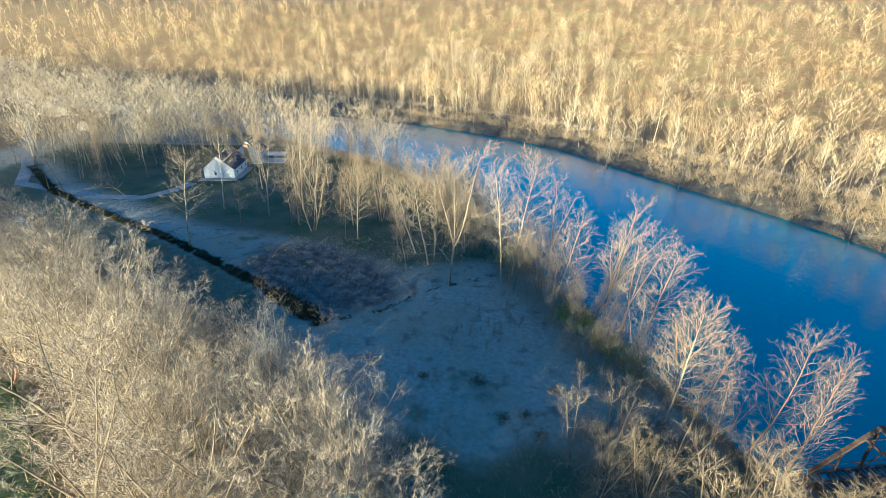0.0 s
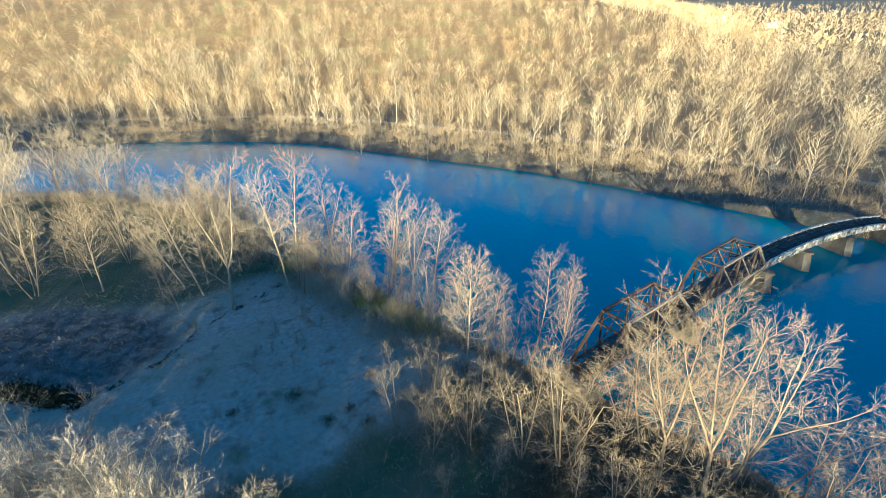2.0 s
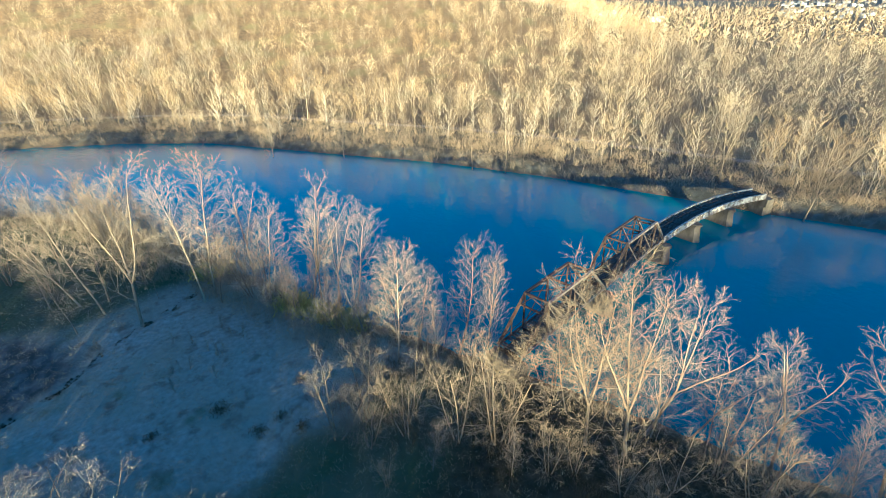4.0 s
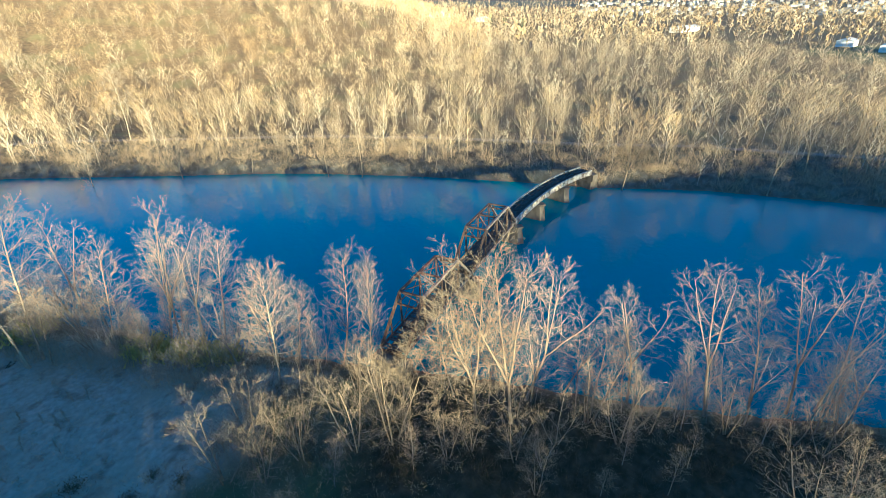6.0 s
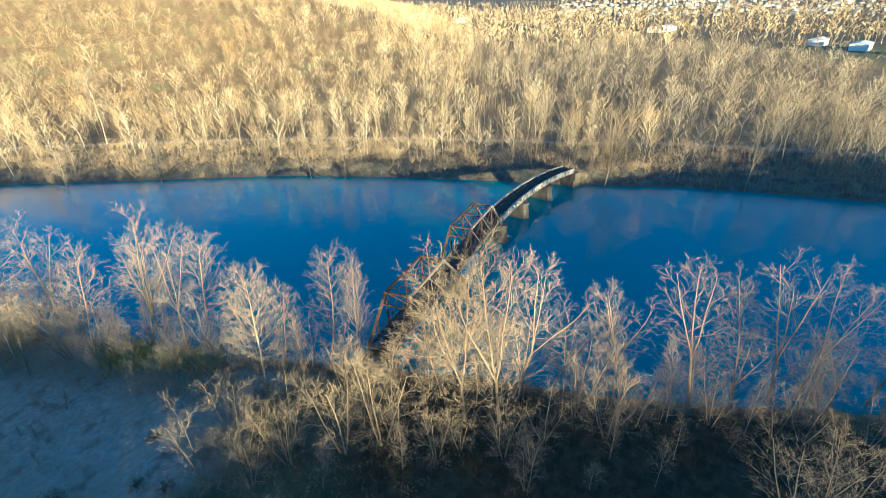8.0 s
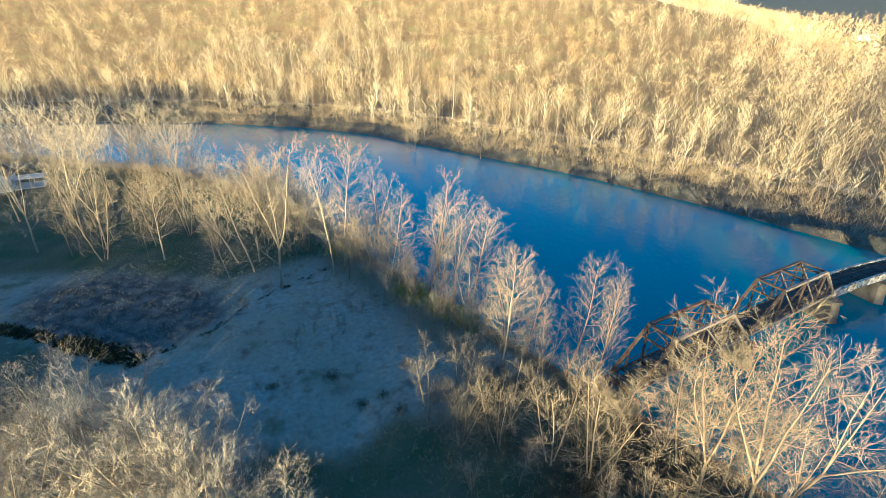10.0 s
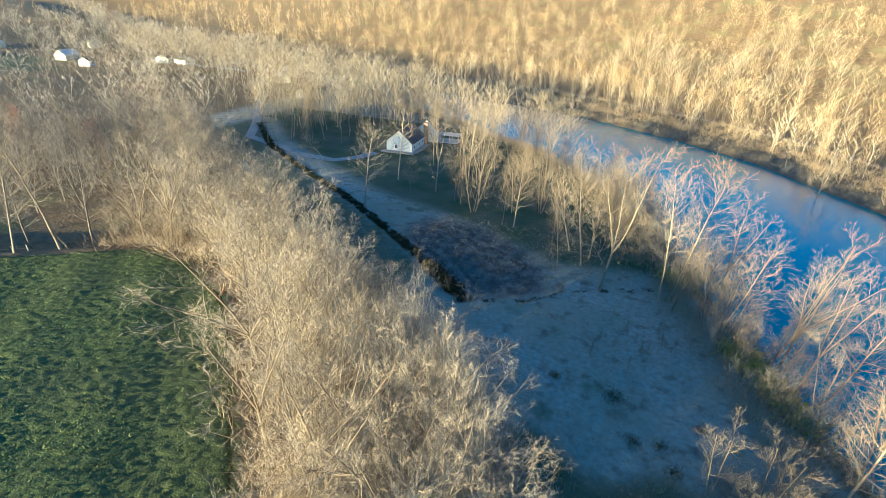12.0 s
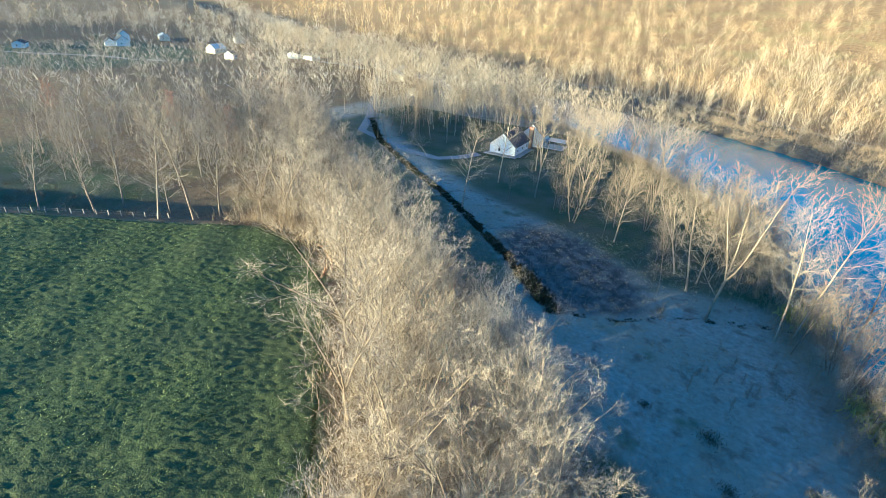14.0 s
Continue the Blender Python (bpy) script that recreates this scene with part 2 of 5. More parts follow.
# darker lawn tone between hedge and belt, painting in the shade on that strip
cover[..., 2] = np.maximum(cover[..., 2], 0.85 * smooth((-side(HEDGE, GX, GY) - 0.5) / 2) * smooth((1 - foot_d) / 3) * smooth((-30 - GX) / 8) * river_side * (GX > -160))
cover[..., 1] = smooth((crop_d + 0.5) / 1.5)
cover[..., 3] = np.maximum(cover[..., 3], 0.75 * smooth((far_d + 2) / 3) * smooth((40 - far_d) / 14))
cover[..., 3] = np.maximum(cover[..., 3], smooth((np.hypot(GX, GY) - 1700) / 300))
cover[..., 0] *= 1 - cover[..., 1]
layer = me.color_attributes.new("cover", "FLOAT_COLOR", "POINT")
layer.data.foreach_set("color", cover.ravel())
# where shade under the bank trees and thicket is painted on the ground
shade_mask = smooth((GX + 4 - 0.35 * (GY - 20)) / 10) * smooth((-near_d - 1) / 3) * smooth((30 + 0.25 * GX - GY) / 9) * smooth((GY + 120) / 20) * (GX < 130)
layer = me.color_attributes.new("shade_floor", "FLOAT_COLOR", "POINT")
layer.data.foreach_set("color", np.repeat(shade_mask[..., None], 4, -1).ravel())
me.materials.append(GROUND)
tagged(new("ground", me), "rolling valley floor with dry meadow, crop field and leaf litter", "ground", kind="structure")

bm = bmesh.new()
na, fa = np.array(NEAR_BANK, float), np.array(FAR_BANK, float)


def resample(p, n):
    s = np.r_[0, np.cumsum(np.hypot(*np.diff(p, axis=0).T))]
    k = np.linspace(0, s[-1], n)
    return np.c_[np.interp(k, s, p[:, 0]), np.interp(k, s, p[:, 1])]


na, fa = resample(na, 120), resample(fa, 120)
rows = []
for p, q in zip(na, fa):
    o = (q - p) / np.hypot(*(q - p)) * 6
    rows.append([bm.verts.new((*(p - o + (q - p + 2 * o) * k / 8), WATER_Z)) for k in range(9)])
for r0, r1 in zip(rows, rows[1:]):
    for k in range(8):
        bm.faces.new((r0[k], r0[k + 1], r1[k + 1], r1[k]))
bmesh.ops.recalc_face_normals(bm, faces=bm.faces)
me = bpy.data.meshes.new("water")
bm.to_mesh(me)
bm.free()
if me.polygons[0].normal.z < 0:
    me.flip_normals()
me.materials.append(WATER)
tagged(new("water", me), "calm deep blue river with faint ripples", "river", kind="structure")


# ---- trees ----
class Wood:
    """Collects tubes and slivers for one mesh."""

    def __init__(self):
        self.v, self.f = [], []

    def tube(self, path, radii, sides):
        base = len(self.v)
        for i, (p, r) in enumerate(zip(path, radii)):
            d = (path[min(i + 1, len(path) - 1)] - path[max(i - 1, 0)]).normalized()
            a = d.cross(Vector((0.31, 0.9, 0.17))).normalized()
            b = d.cross(a)
            for k in range(sides):
                w = 2 * math.pi * k / sides
                self.v.append(p + (a * math.cos(w) + b * math.sin(w)) * r)
        for i in range(len(path) - 1):
            for k in range(sides):
                p, q = base + i * sides + k, base + i * sides + (k + 1) % sides
                self.f.append((p, q, q + sides, p + sides))

    def sliver(self, p, q, w, rng):
        d = (q - p).normalized()
        a = d.cross(Vector((rng.uniform(-1, 1), rng.uniform(-1, 1), rng.uniform(-1, 1)))).normalized() * w
        n = len(self.v)
        self.v += [p - a, p + a, q]
        self.f.append((n, n + 1, n + 2))

    def ribbon(self, path, w, rng):
        """A thin tapering strip along a short path, ending in a point."""
        d = (path[-1] - path[0]).normalized()
        a = d.cross(Vector((rng.uniform(-1, 1), rng.uniform(-1, 1), rng.uniform(-1, 1)))).normalized()
        n = len(self.v)
        for i, p in enumerate(path[:-1]):
            k = w * (1 - 0.6 * i / len(path))
            self.v += [p - a * k, p + a * k]
        self.v.append(path[-1])
        for i in range(len(path) - 2):
            self.f.append((n + 2 * i, n + 2 * i + 1, n + 2 * i + 3, n + 2 * i + 2))
        m = n + 2 * (len(path) - 2)
        self.f.append((m, m + 1, m + 2))

    def mesh(self, name, mat):
        me = bpy.data.meshes.new(name)
        me.from_pydata([tuple(v) for v in self.v], [], self.f)
        me.materials.append(mat)
        me.shade_smooth()
        return me


def turned(d, angle, rng):
    """d bent by an angle towards a random side."""
    a = d.cross(Vector((rng.uniform(-1, 1), rng.uniform(-1, 1), rng.uniform(-1, 1)))).normalized()
    return (d * math.cos(angle) + a * math.sin(angle)).normalized()


def stem(rng, p, d, length, r0, r1, n, wander, lift):
    path, radii = [p.copy()], [r0]
    for i in range(n):
        d = (d + Vector((rng.gauss(0, wander), rng.gauss(0, wander), rng.gauss(0, wander) + lift))).normalized()
        p = p + d * (length / n)
        path.append(p.copy())
        radii.append(r0 + (r1 - r0) * (i + 1) / n)
    return path, radii, d


def along(path, k):
    i = min(int(k * (len(path) - 1)), len(path) - 2)
    return path[i].lerp(path[i + 1], k * (len(path) - 1) - i), (path[i + 1] - path[i]).normalized()


def sideways(d, turn):
    """A unit vector across d, at an angle about it."""
    a = d.cross(Vector((0.31, 0.9, 0.17))).normalized()
    return a * math.cos(turn) + d.cross(a) * math.sin(turn)


def grow(seed, tall, girth, first=0.35, limbs=20, limb_len=0.30, angle=48, lift=0.10, wander=0.06, boughs=7, shoots=4, twigs=4, stems=1, lean=0.05, fork=0, fork_at=0.42, spread=0.32, top=0.35, twig_w=0.0105):
    """A bare broadleaf tree: its wood (stems, limbs, boughs) and its fine shoots and twigs."""
    rng = random.Random(seed)
    wood, spray = Wood(), Wood()
    leaders = []
    for s in range(stems):
        turn = s * 2.4 + rng.uniform(-0.4, 0.4)
        tilt = rng.uniform(0, lean) + (rng.uniform(0.12, 0.34) if stems > 1 else 0)
        d = (Vector((0, 0, 1)) + Vector((math.cos(turn), math.sin(turn), 0)) * math.tan(tilt)).normalized()
        own = tall * (1 if s == 0 else rng.uniform(0.68, 0.97))
        start = Vector((math.cos(turn), math.sin(turn), 0)) * (0.3 if stems > 1 else 0.0) + Vector((0, 0, -0.6))
        if fork:
            cut = own * fork_at * rng.uniform(0.85, 1.15)
            path, radii, d2 = stem(rng, start, d, cut, girth, girth * 0.74, 5, 0.03, 0.02)
            wood.tube(path, [radii[0] * 1.5] + radii[1:], 7)
            for q in range(fork):
                dd = (d2 + sideways(d2, q * 6.283 / fork + rng.uniform(-0.5, 0.5)) * math.tan(spread * rng.uniform(0.55, 1.2))).normalized()
                left = (own - cut) * (1.05 if q == 0 else rng.uniform(0.78, 1.02))
                p2, r2, _ = stem(rng, path[-1], dd, left, girth * rng.uniform(0.46, 0.62), 0.03, 8, 0.045, 0.035)
                wood.tube(p2, r2, 6)
                leaders.append((p2, r2, left, 0.10))
            for q in range(rng.randint(1, 3)):
                p, dd = along(path, rng.uniform(0.55, 0.95))
                lp, lr, _ = stem(rng, p, (dd * 0.6 + sideways(dd, rng.uniform(0, 6.28))).normalized(), tall * rng.uniform(0.12, 0.2), girth * 0.26, 0.02, 5, wander, lift)
                wood.tube(lp, lr, 4)
                leaders.append((lp, lr, tall * 0.14, 0.3))
        else:
            path, radii, _ = stem(rng, start, d, own, girth, 0.03, 10, 0.03, 0.02)
            wood.tube(path, [radii[0] * 1.5] + radii[1:], 7)
            leaders.append((path, radii, own, first))
    total = sum(l[2] for l in leaders)
    for path, radii, own, low in leaders:
        n = max(4, round(limbs * own / total))
        turn = rng.uniform(0, 6.28)
        for i in range(n):
            u = (i + rng.random()) / n
            k = low + (0.985 - low) * u
            p, d = along(path, k)
            turn += 2.4 + rng.uniform(-0.35, 0.35)
            size = tall * limb_len * ((0.62 + 0.38 * math.sin(math.pi * min(1, u * 1.15))) * (1 - u) + top * u) * rng.uniform(0.72, 1.18)
            if fork or stems > 1:
                size *= 0.78
            bend = radians(angle) * (1.12 - 0.5 * u) * rng.uniform(0.8, 1.15)
            thick = max(0.03, radii[min(int(k * (len(radii) - 1)), len(radii) - 1)] * 0.5)
            lp, lr, _ = stem(rng, p, d * math.cos(bend) + sideways(d, turn) * math.sin(bend), size, min(thick, 0.014 + size * 0.010), 0.010, 5, wander, lift)
            wood.tube(lp, lr, 4)
            turn2 = rng.uniform(0, 6.28)
            for j in range(boughs):
                kk = 0.14 + 0.84 * (j + rng.random()) / boughs
                q, e = along(lp, min(kk, 0.999))
                turn2 += 2.4 + rng.uniform(-0.5, 0.5)
                bl = (0.35 + size * 0.42 * (1.1 - 0.62 * kk)) * rng.uniform(0.7, 1.2)
                w = rng.uniform(0.5, 0.9)
                bp, br, _ = stem(rng, q, e * math.cos(w) + sideways(e, turn2) * math.sin(w), bl, 0.020, 0.009, 3, wander * 1.3, lift)
                wood.tube(bp, br, 3) if bl > 2.4 else spray.ribbon(bp, 0.016, rng)
                for u2 in range(shoots):
                    k3 = 0.15 + 0.849 * (u2 + rng.random()) / shoots
                    w0, e2 = along(bp, k3)
                    w = rng.uniform(0.35, 0.8)
                    e3 = e2 * math.cos(w) + sideways(e2, rng.uniform(0, 6.28)) * math.sin(w)
                    e3.z += lift
                    e3.normalize()
                    sl = (0.35 + bl * 0.50 * (1.15 - 0.55 * k3)) * rng.uniform(0.7, 1.25)
                    end = w0 + e3 * sl
                    spray.sliver(w0, end, twig_w * 1.3, rng)
                    for _ in range(twigs):
                        k4 = rng.uniform(0.2, 0.95)
                        b0 = w0.lerp(end, k4)
                        e4 = turned(e3, rng.uniform(0.3, 0.75), rng)
                        e4.z += lift * 0.8
                        spray.sliver(b0, b0 + e4.normalized() * sl * rng.uniform(0.4, 0.85), twig_w, rng)
    k = tall / sorted(v.z for v in spray.v)[int(len(spray.v) * 0.988)]
    for w in (wood, spray):
        w.v = [v * k for v in w.v]
    return wood, spray


TREES = {}


def tree_kind(name, noun, mat_wood, mat_twig, label, group, **shape):
    """A kind of tree in a few shapes, built once each."""
    TREES[name] = dict(noun=noun, label=label, group=group, shapes=[], tall=shape["tall"])
    for s in range(shape.pop("shapes", 3)):
        wood, spray = grow(hash_of(name) + s, **shape)
        TREES[name]["shapes"].append([wood.mesh("trunk", mat_wood), spray.mesh("crown", mat_twig), None])


def hash_of(text):
    return sum(ord(c) * (i + 7) for i, c in enumerate(text))


def plant(name, x, y, tall, turn=None, rng=random.Random(5), lean=0.0, lean_to=0.0, label=""):
    kind = TREES[name]
    shape = kind["shapes"][rng.randrange(len(kind["shapes"]))]
    s = tall / kind["tall"]
    turn = rng.uniform(0, 360) if turn is None else turn
    m = Matrix.Translation((x, y, height(x, y))) @ Matrix.Rotation(radians(lean), 4, Vector((-math.sin(radians(lean_to)), math.cos(radians(lean_to)), 0))) @ Matrix.Rotation(radians(turn), 4, "Z") @ Matrix.Diagonal((s * rng.uniform(0.9, 1.12), s * rng.uniform(0.9, 1.12), s, 1))
    if shape[2] is None:
        ob = new(kind["noun"])
        ob.empty_display_size = 0.2
        for part_name, data in (("trunk", shape[0]), ("crown", shape[1])):
            child = new(part_name, data)
            child.parent = ob
        shape[2] = ob
        tagged(ob, kind["label"], "tree", kind["group"])
        ob.matrix_basis = m
        shape.append(ob.scale.copy())
    else:
        s0 = shape[3]
        ob = copy_thing(shape[2], m @ Matrix.Diagonal((1 / s0.x, 1 / s0.y, 1 / s0.z, 1)))
    if label:
        tagged(ob, label)
    return ob


RIVER, BELT = "trees along the river", "trees of the wooded belt"
tree_kind("sycamore", "sycamore_tree", BARK_WHITE, TWIG_PALE, "tall bare sycamore with white bark, on the river bank", RIVER, tall=26, girth=0.24, limbs=26, limb_len=0.38, angle=60, lift=0.05, boughs=7, shapes=4, fork=3, fork_at=0.40, spread=0.36, lean=0.08, top=0.5)
tree_kind("slender", "slender_tree", BARK_TAN, TWIG_BROWN, "slender bare tree with tan bark, on the river bank", RIVER, tall=22, girth=0.16, first=0.32, limbs=24, limb_len=0.36, angle=60, lift=0.06, boughs=6, shapes=4, lean=0.06, top=0.45)
tree_kind("round", "round_tree", BARK_WHITE, TWIG_BROWN, "bare round-crowned tree with pale trunk beside the meadow", RIVER, tall=18, girth=0.18, first=0.22, limbs=36, limb_len=0.45, angle=64, lift=0.07, wander=0.04, boughs=8, shapes=2, lean=0.02, top=0.45)
tree_kind("thicket", "thicket_tree", BARK_TAN, TWIG_BROWN, "bare many-stemmed young tree with golden twigs in a thicket", "young trees by the meadow", tall=13, girth=0.11, first=0.12, limbs=30, limb_len=0.48, angle=60, lift=0.06, wander=0.07, boughs=6, shapes=4, stems=3, twig_w=0.010, top=0.5)
tree_kind("broad", "broad_tree", BARK_TAN, TWIG_TAN, "broad bare tree with crooked tan limbs, in the wooded belt", BELT, tall=20, girth=0.28, limbs=30, limb_len=0.40, angle=64, lift=0.05, wander=0.10, boughs=7, shapes=4, fork=4, fork_at=0.30, spread=0.62, top=0.55)
tree_kind("tallwhite", "tall_sycamore", BARK_WHITE, TWIG_PALE, "tall straight bare sycamore with a bright white trunk", RIVER, tall=25, girth=0.21, first=0.36, limbs=26, limb_len=0.36, angle=60, lift=0.05, boughs=7, shapes=3, lean=0.04, top=0.45)
tree_kind("broadwhite", "spreading_sycamore", BARK_TAN, TWIG_BROWN, "spreading bare sycamore with pale forked limbs and fine twigs", RIVER, tall=24, girth=0.23, limbs=44, limb_len=0.36, angle=58, lift=0.05, wander=0.07, boughs=8, shoots=5, shapes=3, fork=3, fork_at=0.36, spread=0.34, top=0.55)
tree_kind("haze", "twiggy_tree", BARK_GREY, TWIG_RED, "slim bare tree with fine reddish grey twigs", RIVER, tall=18, girth=0.12, first=0.12, limbs=32, limb_len=0.30, angle=46, lift=0.10, boughs=6, shapes=3, twig_w=0.0095, top=0.45)
tree_kind("belt", "belt_tree", BARK_WHITE, TWIG_TAN, "pale-barked bare tree in the wooded belt", BELT, tall=18, girth=0.21, limbs=28, limb_len=0.39, angle=60, lift=0.06, wander=0.08, boughs=7, shapes=3, fork=3, fork_at=0.34, spread=0.5, top=0.55)
tree_kind("grey", "grey_tree", BARK_GREY, TWIG_GREY, "bare grey tree among undergrowth, in the wooded belt", BELT, tall=18, girth=0.18, first=0.25, limbs=28, limb_len=0.37, angle=58, lift=0.06, wander=0.07, boughs=7, shoots=3, shapes=3, top=0.5)

def scatter(line, back, front, gap, rng, lo=0.0, hi=1.0):
    """Places along a line of points, from back to front of it, about gap apart."""
    p = np.array(line, float)
    s = np.r_[0, np.cumsum(np.hypot(*np.diff(p, axis=0).T))]
    n = max(1, int(s[-1] * (hi - lo) * (front - back) / gap ** 2))
    out = []
    for _ in range(n * 30):
        if len(out) >= n:
            break
        k = rng.uniform(lo, hi) * s[-1]
        i = int(np.clip(np.searchsorted(s, k) - 1, 0, len(p) - 2))
        u = (p[i + 1] - p[i]) / max(np.hypot(*(p[i + 1] - p[i])), 1e-6)
        q = p[i] + u * (k - s[i]) + np.array((u[1], -u[0])) * rng.uniform(back, front)
        if all((q[0] - a) ** 2 + (q[1] - b) ** 2 > (gap * 0.7) ** 2 for a, b in out):
            out.append((float(q[0]), float(q[1])))
    return out


# ---- the railway bridge ----
def part(name, bm, mat, parent, label="", smooth_faces=False):
    me = bpy.data.meshes.new(name)
    bm.to_mesh(me)
    bm.free()
    me.materials.append(mat)
    if smooth_faces:
        me.shade_smooth()
    ob = new(name, me)
    ob.parent = parent
    if label:
        ob["label"] = label
    return ob


def beam(bm, p, q, w, h, up=(0, 0, 1)):
    """A straight bar from p to q, w wide and h deep."""
    p, q = Vector(p), Vector(q)
    d = (q - p).normalized()
    a = d.cross(Vector(up))
    a = (a if a.length > 1e-3 else d.cross(Vector((0, 1, 0)))).normalized()
    b = a.cross(d).normalized()
    vs = [bm.verts.new(c + a * (i * w / 2) + b * (j * h / 2)) for c in (p, q) for i, j in ((-1, -1), (1, -1), (1, 1), (-1, 1))]
    for f in ((0, 1, 2, 3), (7, 6, 5, 4), (0, 4, 5, 1), (1, 5, 6, 2), (2, 6, 7, 3), (3, 7, 4, 0)):
        bm.faces.new([vs[k] for k in f])
    return bm


def bar(name, p, q, w, h, mat, parent, label=""):
    return part(name, beam(bmesh.new(), p, q, w, h), mat, parent, label)


RUST = material("rusty_steel", (0.13, 0.075, 0.05), 0.75, 0.2)
paint(RUST, noise_mix(RUST, 2.2, (0.11, 0.07, 0.05), (0.05, 0.045, 0.045), 0.35, 0.7, 6))
RUST_PALE = material("weathered_steel", (0.30, 0.26, 0.22), 0.7, 0.2)
paint(RUST_PALE, noise_mix(RUST_PALE, 2.0, (0.26, 0.23, 0.21), (0.12, 0.075, 0.055), 0.4, 0.65, 6))
GIRDER = material("peeling_white_girder", (0.62, 0.60, 0.56), 0.7)
paint(GIRDER, noise_mix(GIRDER, 1.1, (0.48, 0.46, 0.42), (0.17, 0.14, 0.12), 0.42, 0.60, 8))
TIE = material("old_sleepers", (0.10, 0.09, 0.085), 0.9)
paint(TIE, noise_mix(TIE, 3.0, (0.13, 0.12, 0.115), (0.06, 0.055, 0.05), 0.35, 0.7, 6))
PIER = material("stained_pier_concrete", (0.30, 0.27, 0.23), 0.9)
paint(PIER, noise_mix(PIER, 0.8, (0.15, 0.13, 0.11), (0.07, 0.06, 0.05), 0.4, 0.7, 8, (1, 1, 0.4)))

bridge = tagged(new("rail_bridge"), "abandoned railway bridge with rusty trusses and pale girders", "bridge")
DECK = 2.2


SLEEPER = beam(bmesh.new(), (0, -2.05, 0), (0, 2.05, 0), 0.30, 0.22)
SLEEPER_MESH = bpy.data.meshes.new("sleeper")
SLEEPER.to_mesh(SLEEPER_MESH)
SLEEPER.free()
SLEEPER_MESH.materials.append(TIE)


def floored(name, p, q, label):
    """A span's floor plate, with its sleepers and rails under it as parts."""
    p, q = Vector(p), Vector(q)
    d = (q - p).normalized()
    s = Vector((-d.y, d.x, 0))
    span = part(name, beam(bmesh.new(), p - Vector((0, 0, 0.42)), q - Vector((0, 0, 0.42)), 2.4, 0.55), RUST, bridge, label)
    r = random.Random(3)
    n = int((q - p).length / 0.62)
    for i in range(n):
        if r.random() > 0.05:
            ob = new("sleeper", SLEEPER_MESH)
            ob.parent = span
            ob.matrix_basis = Matrix.Translation(p + d * ((i + 0.5) * 0.62) + s * r.uniform(-0.1, 0.1)) @ Matrix.Rotation(math.atan2(d.y, d.x) + r.uniform(-0.03, 0.03), 4, "Z")
    for k in (-0.72, 0.72):
        bar("rail", p + s * k + Vector((0, 0, 0.19)), q + s * k + Vector((0, 0, 0.19)), 0.09, 0.15, RUST, span)
    return span


def truss_span(p, q, tall=6.6, width=4.5, panels=4):
    """A through truss with inclined end posts, from p to q at floor height."""
    p, q = Vector(p), Vector(q)
    d = (q - p).normalized()
    s = Vector((-d.y, d.x, 0)) * (width / 2)
    span = floored("truss_span", p, q, "rusty through truss span with sleepers")
    up = Vector((0, 0, tall))
    pts = [p + (q - p) * (i / panels) for i in range(panels + 1)]
    for e in (-1, 1):
        o = s * e
        bar("bottom_chord", p + o, q + o, 0.28, 0.40, RUST_PALE if e < 0 else RUST, span)
        bar("top_chord", pts[1] + o + up, pts[-2] + o + up, 0.42, 0.40, RUST_PALE if e < 0 else RUST, span)
        bar("end_post", pts[0] + o, pts[1] + o + up, 0.42, 0.40, RUST, span)
        bar("end_post", pts[-1] + o, pts[-2] + o + up, 0.42, 0.40, RUST_PALE, span)
        for i in range(1, panels):
            bar("post", pts[i] + o, pts[i] + o + up, 0.26, 0.24, RUST, span)
        for i in range(1, panels - 1):
            bar("diagonal", pts[i] + o + up, pts[i + 1] + o, 0.13, 0.2, RUST_PALE, span)
            bar("diagonal", pts[i + 1] + o + up, pts[i] + o, 0.10, 0.14, RUST, span)
        mid = pts[0].lerp(pts[1], 0.5) + o
        bar("sub_post", mid, mid + up * 0.5, 0.18, 0.18, RUST, span)
        mid = pts[-1].lerp(pts[-2], 0.5) + o
        bar("sub_post", mid, mid + up * 0.5, 0.18, 0.18, RUST, span)
        bar("railing", p + o + Vector((0, 0, 1.1)), q + o + Vector((0, 0, 1.1)), 0.06, 0.1, RUST, span)
    for i in range(1, panels):
        bar("cross_strut", pts[i] - s + up, pts[i] + s + up, 0.26, 0.34, RUST, span)
    for i in range(1, panels - 1):
        bar("lateral_brace", pts[i] - s + up, pts[i + 1] + s + up, 0.12, 0.12, RUST, span)
        bar("lateral_brace", pts[i] + s + up, pts[i + 1] - s + up, 0.12, 0.12, RUST, span)
    for i, k in ((1, 1), (-2, -1)):
        bar("portal_brace", pts[i] - s + up * 0.78 - d * (k * 1.4), pts[i] + s + up * 0.78 - d * (k * 1.4), 0.2, 0.3, RUST, span)
        for e in (-1, 1):
            bar("knee_brace", pts[i] + s * e + up * 0.72 - d * (k * 1.8), pts[i] + s * e * 0.4 + up * 0.97, 0.12, 0.14, RUST, span)
    for i in range(panels + 1):
        bar("floor_beam", pts[i] - s - Vector((0, 0, 0.7)), pts[i] + s - Vector((0, 0, 0.7)), 0.3, 0.7, RUST, span)
    return span


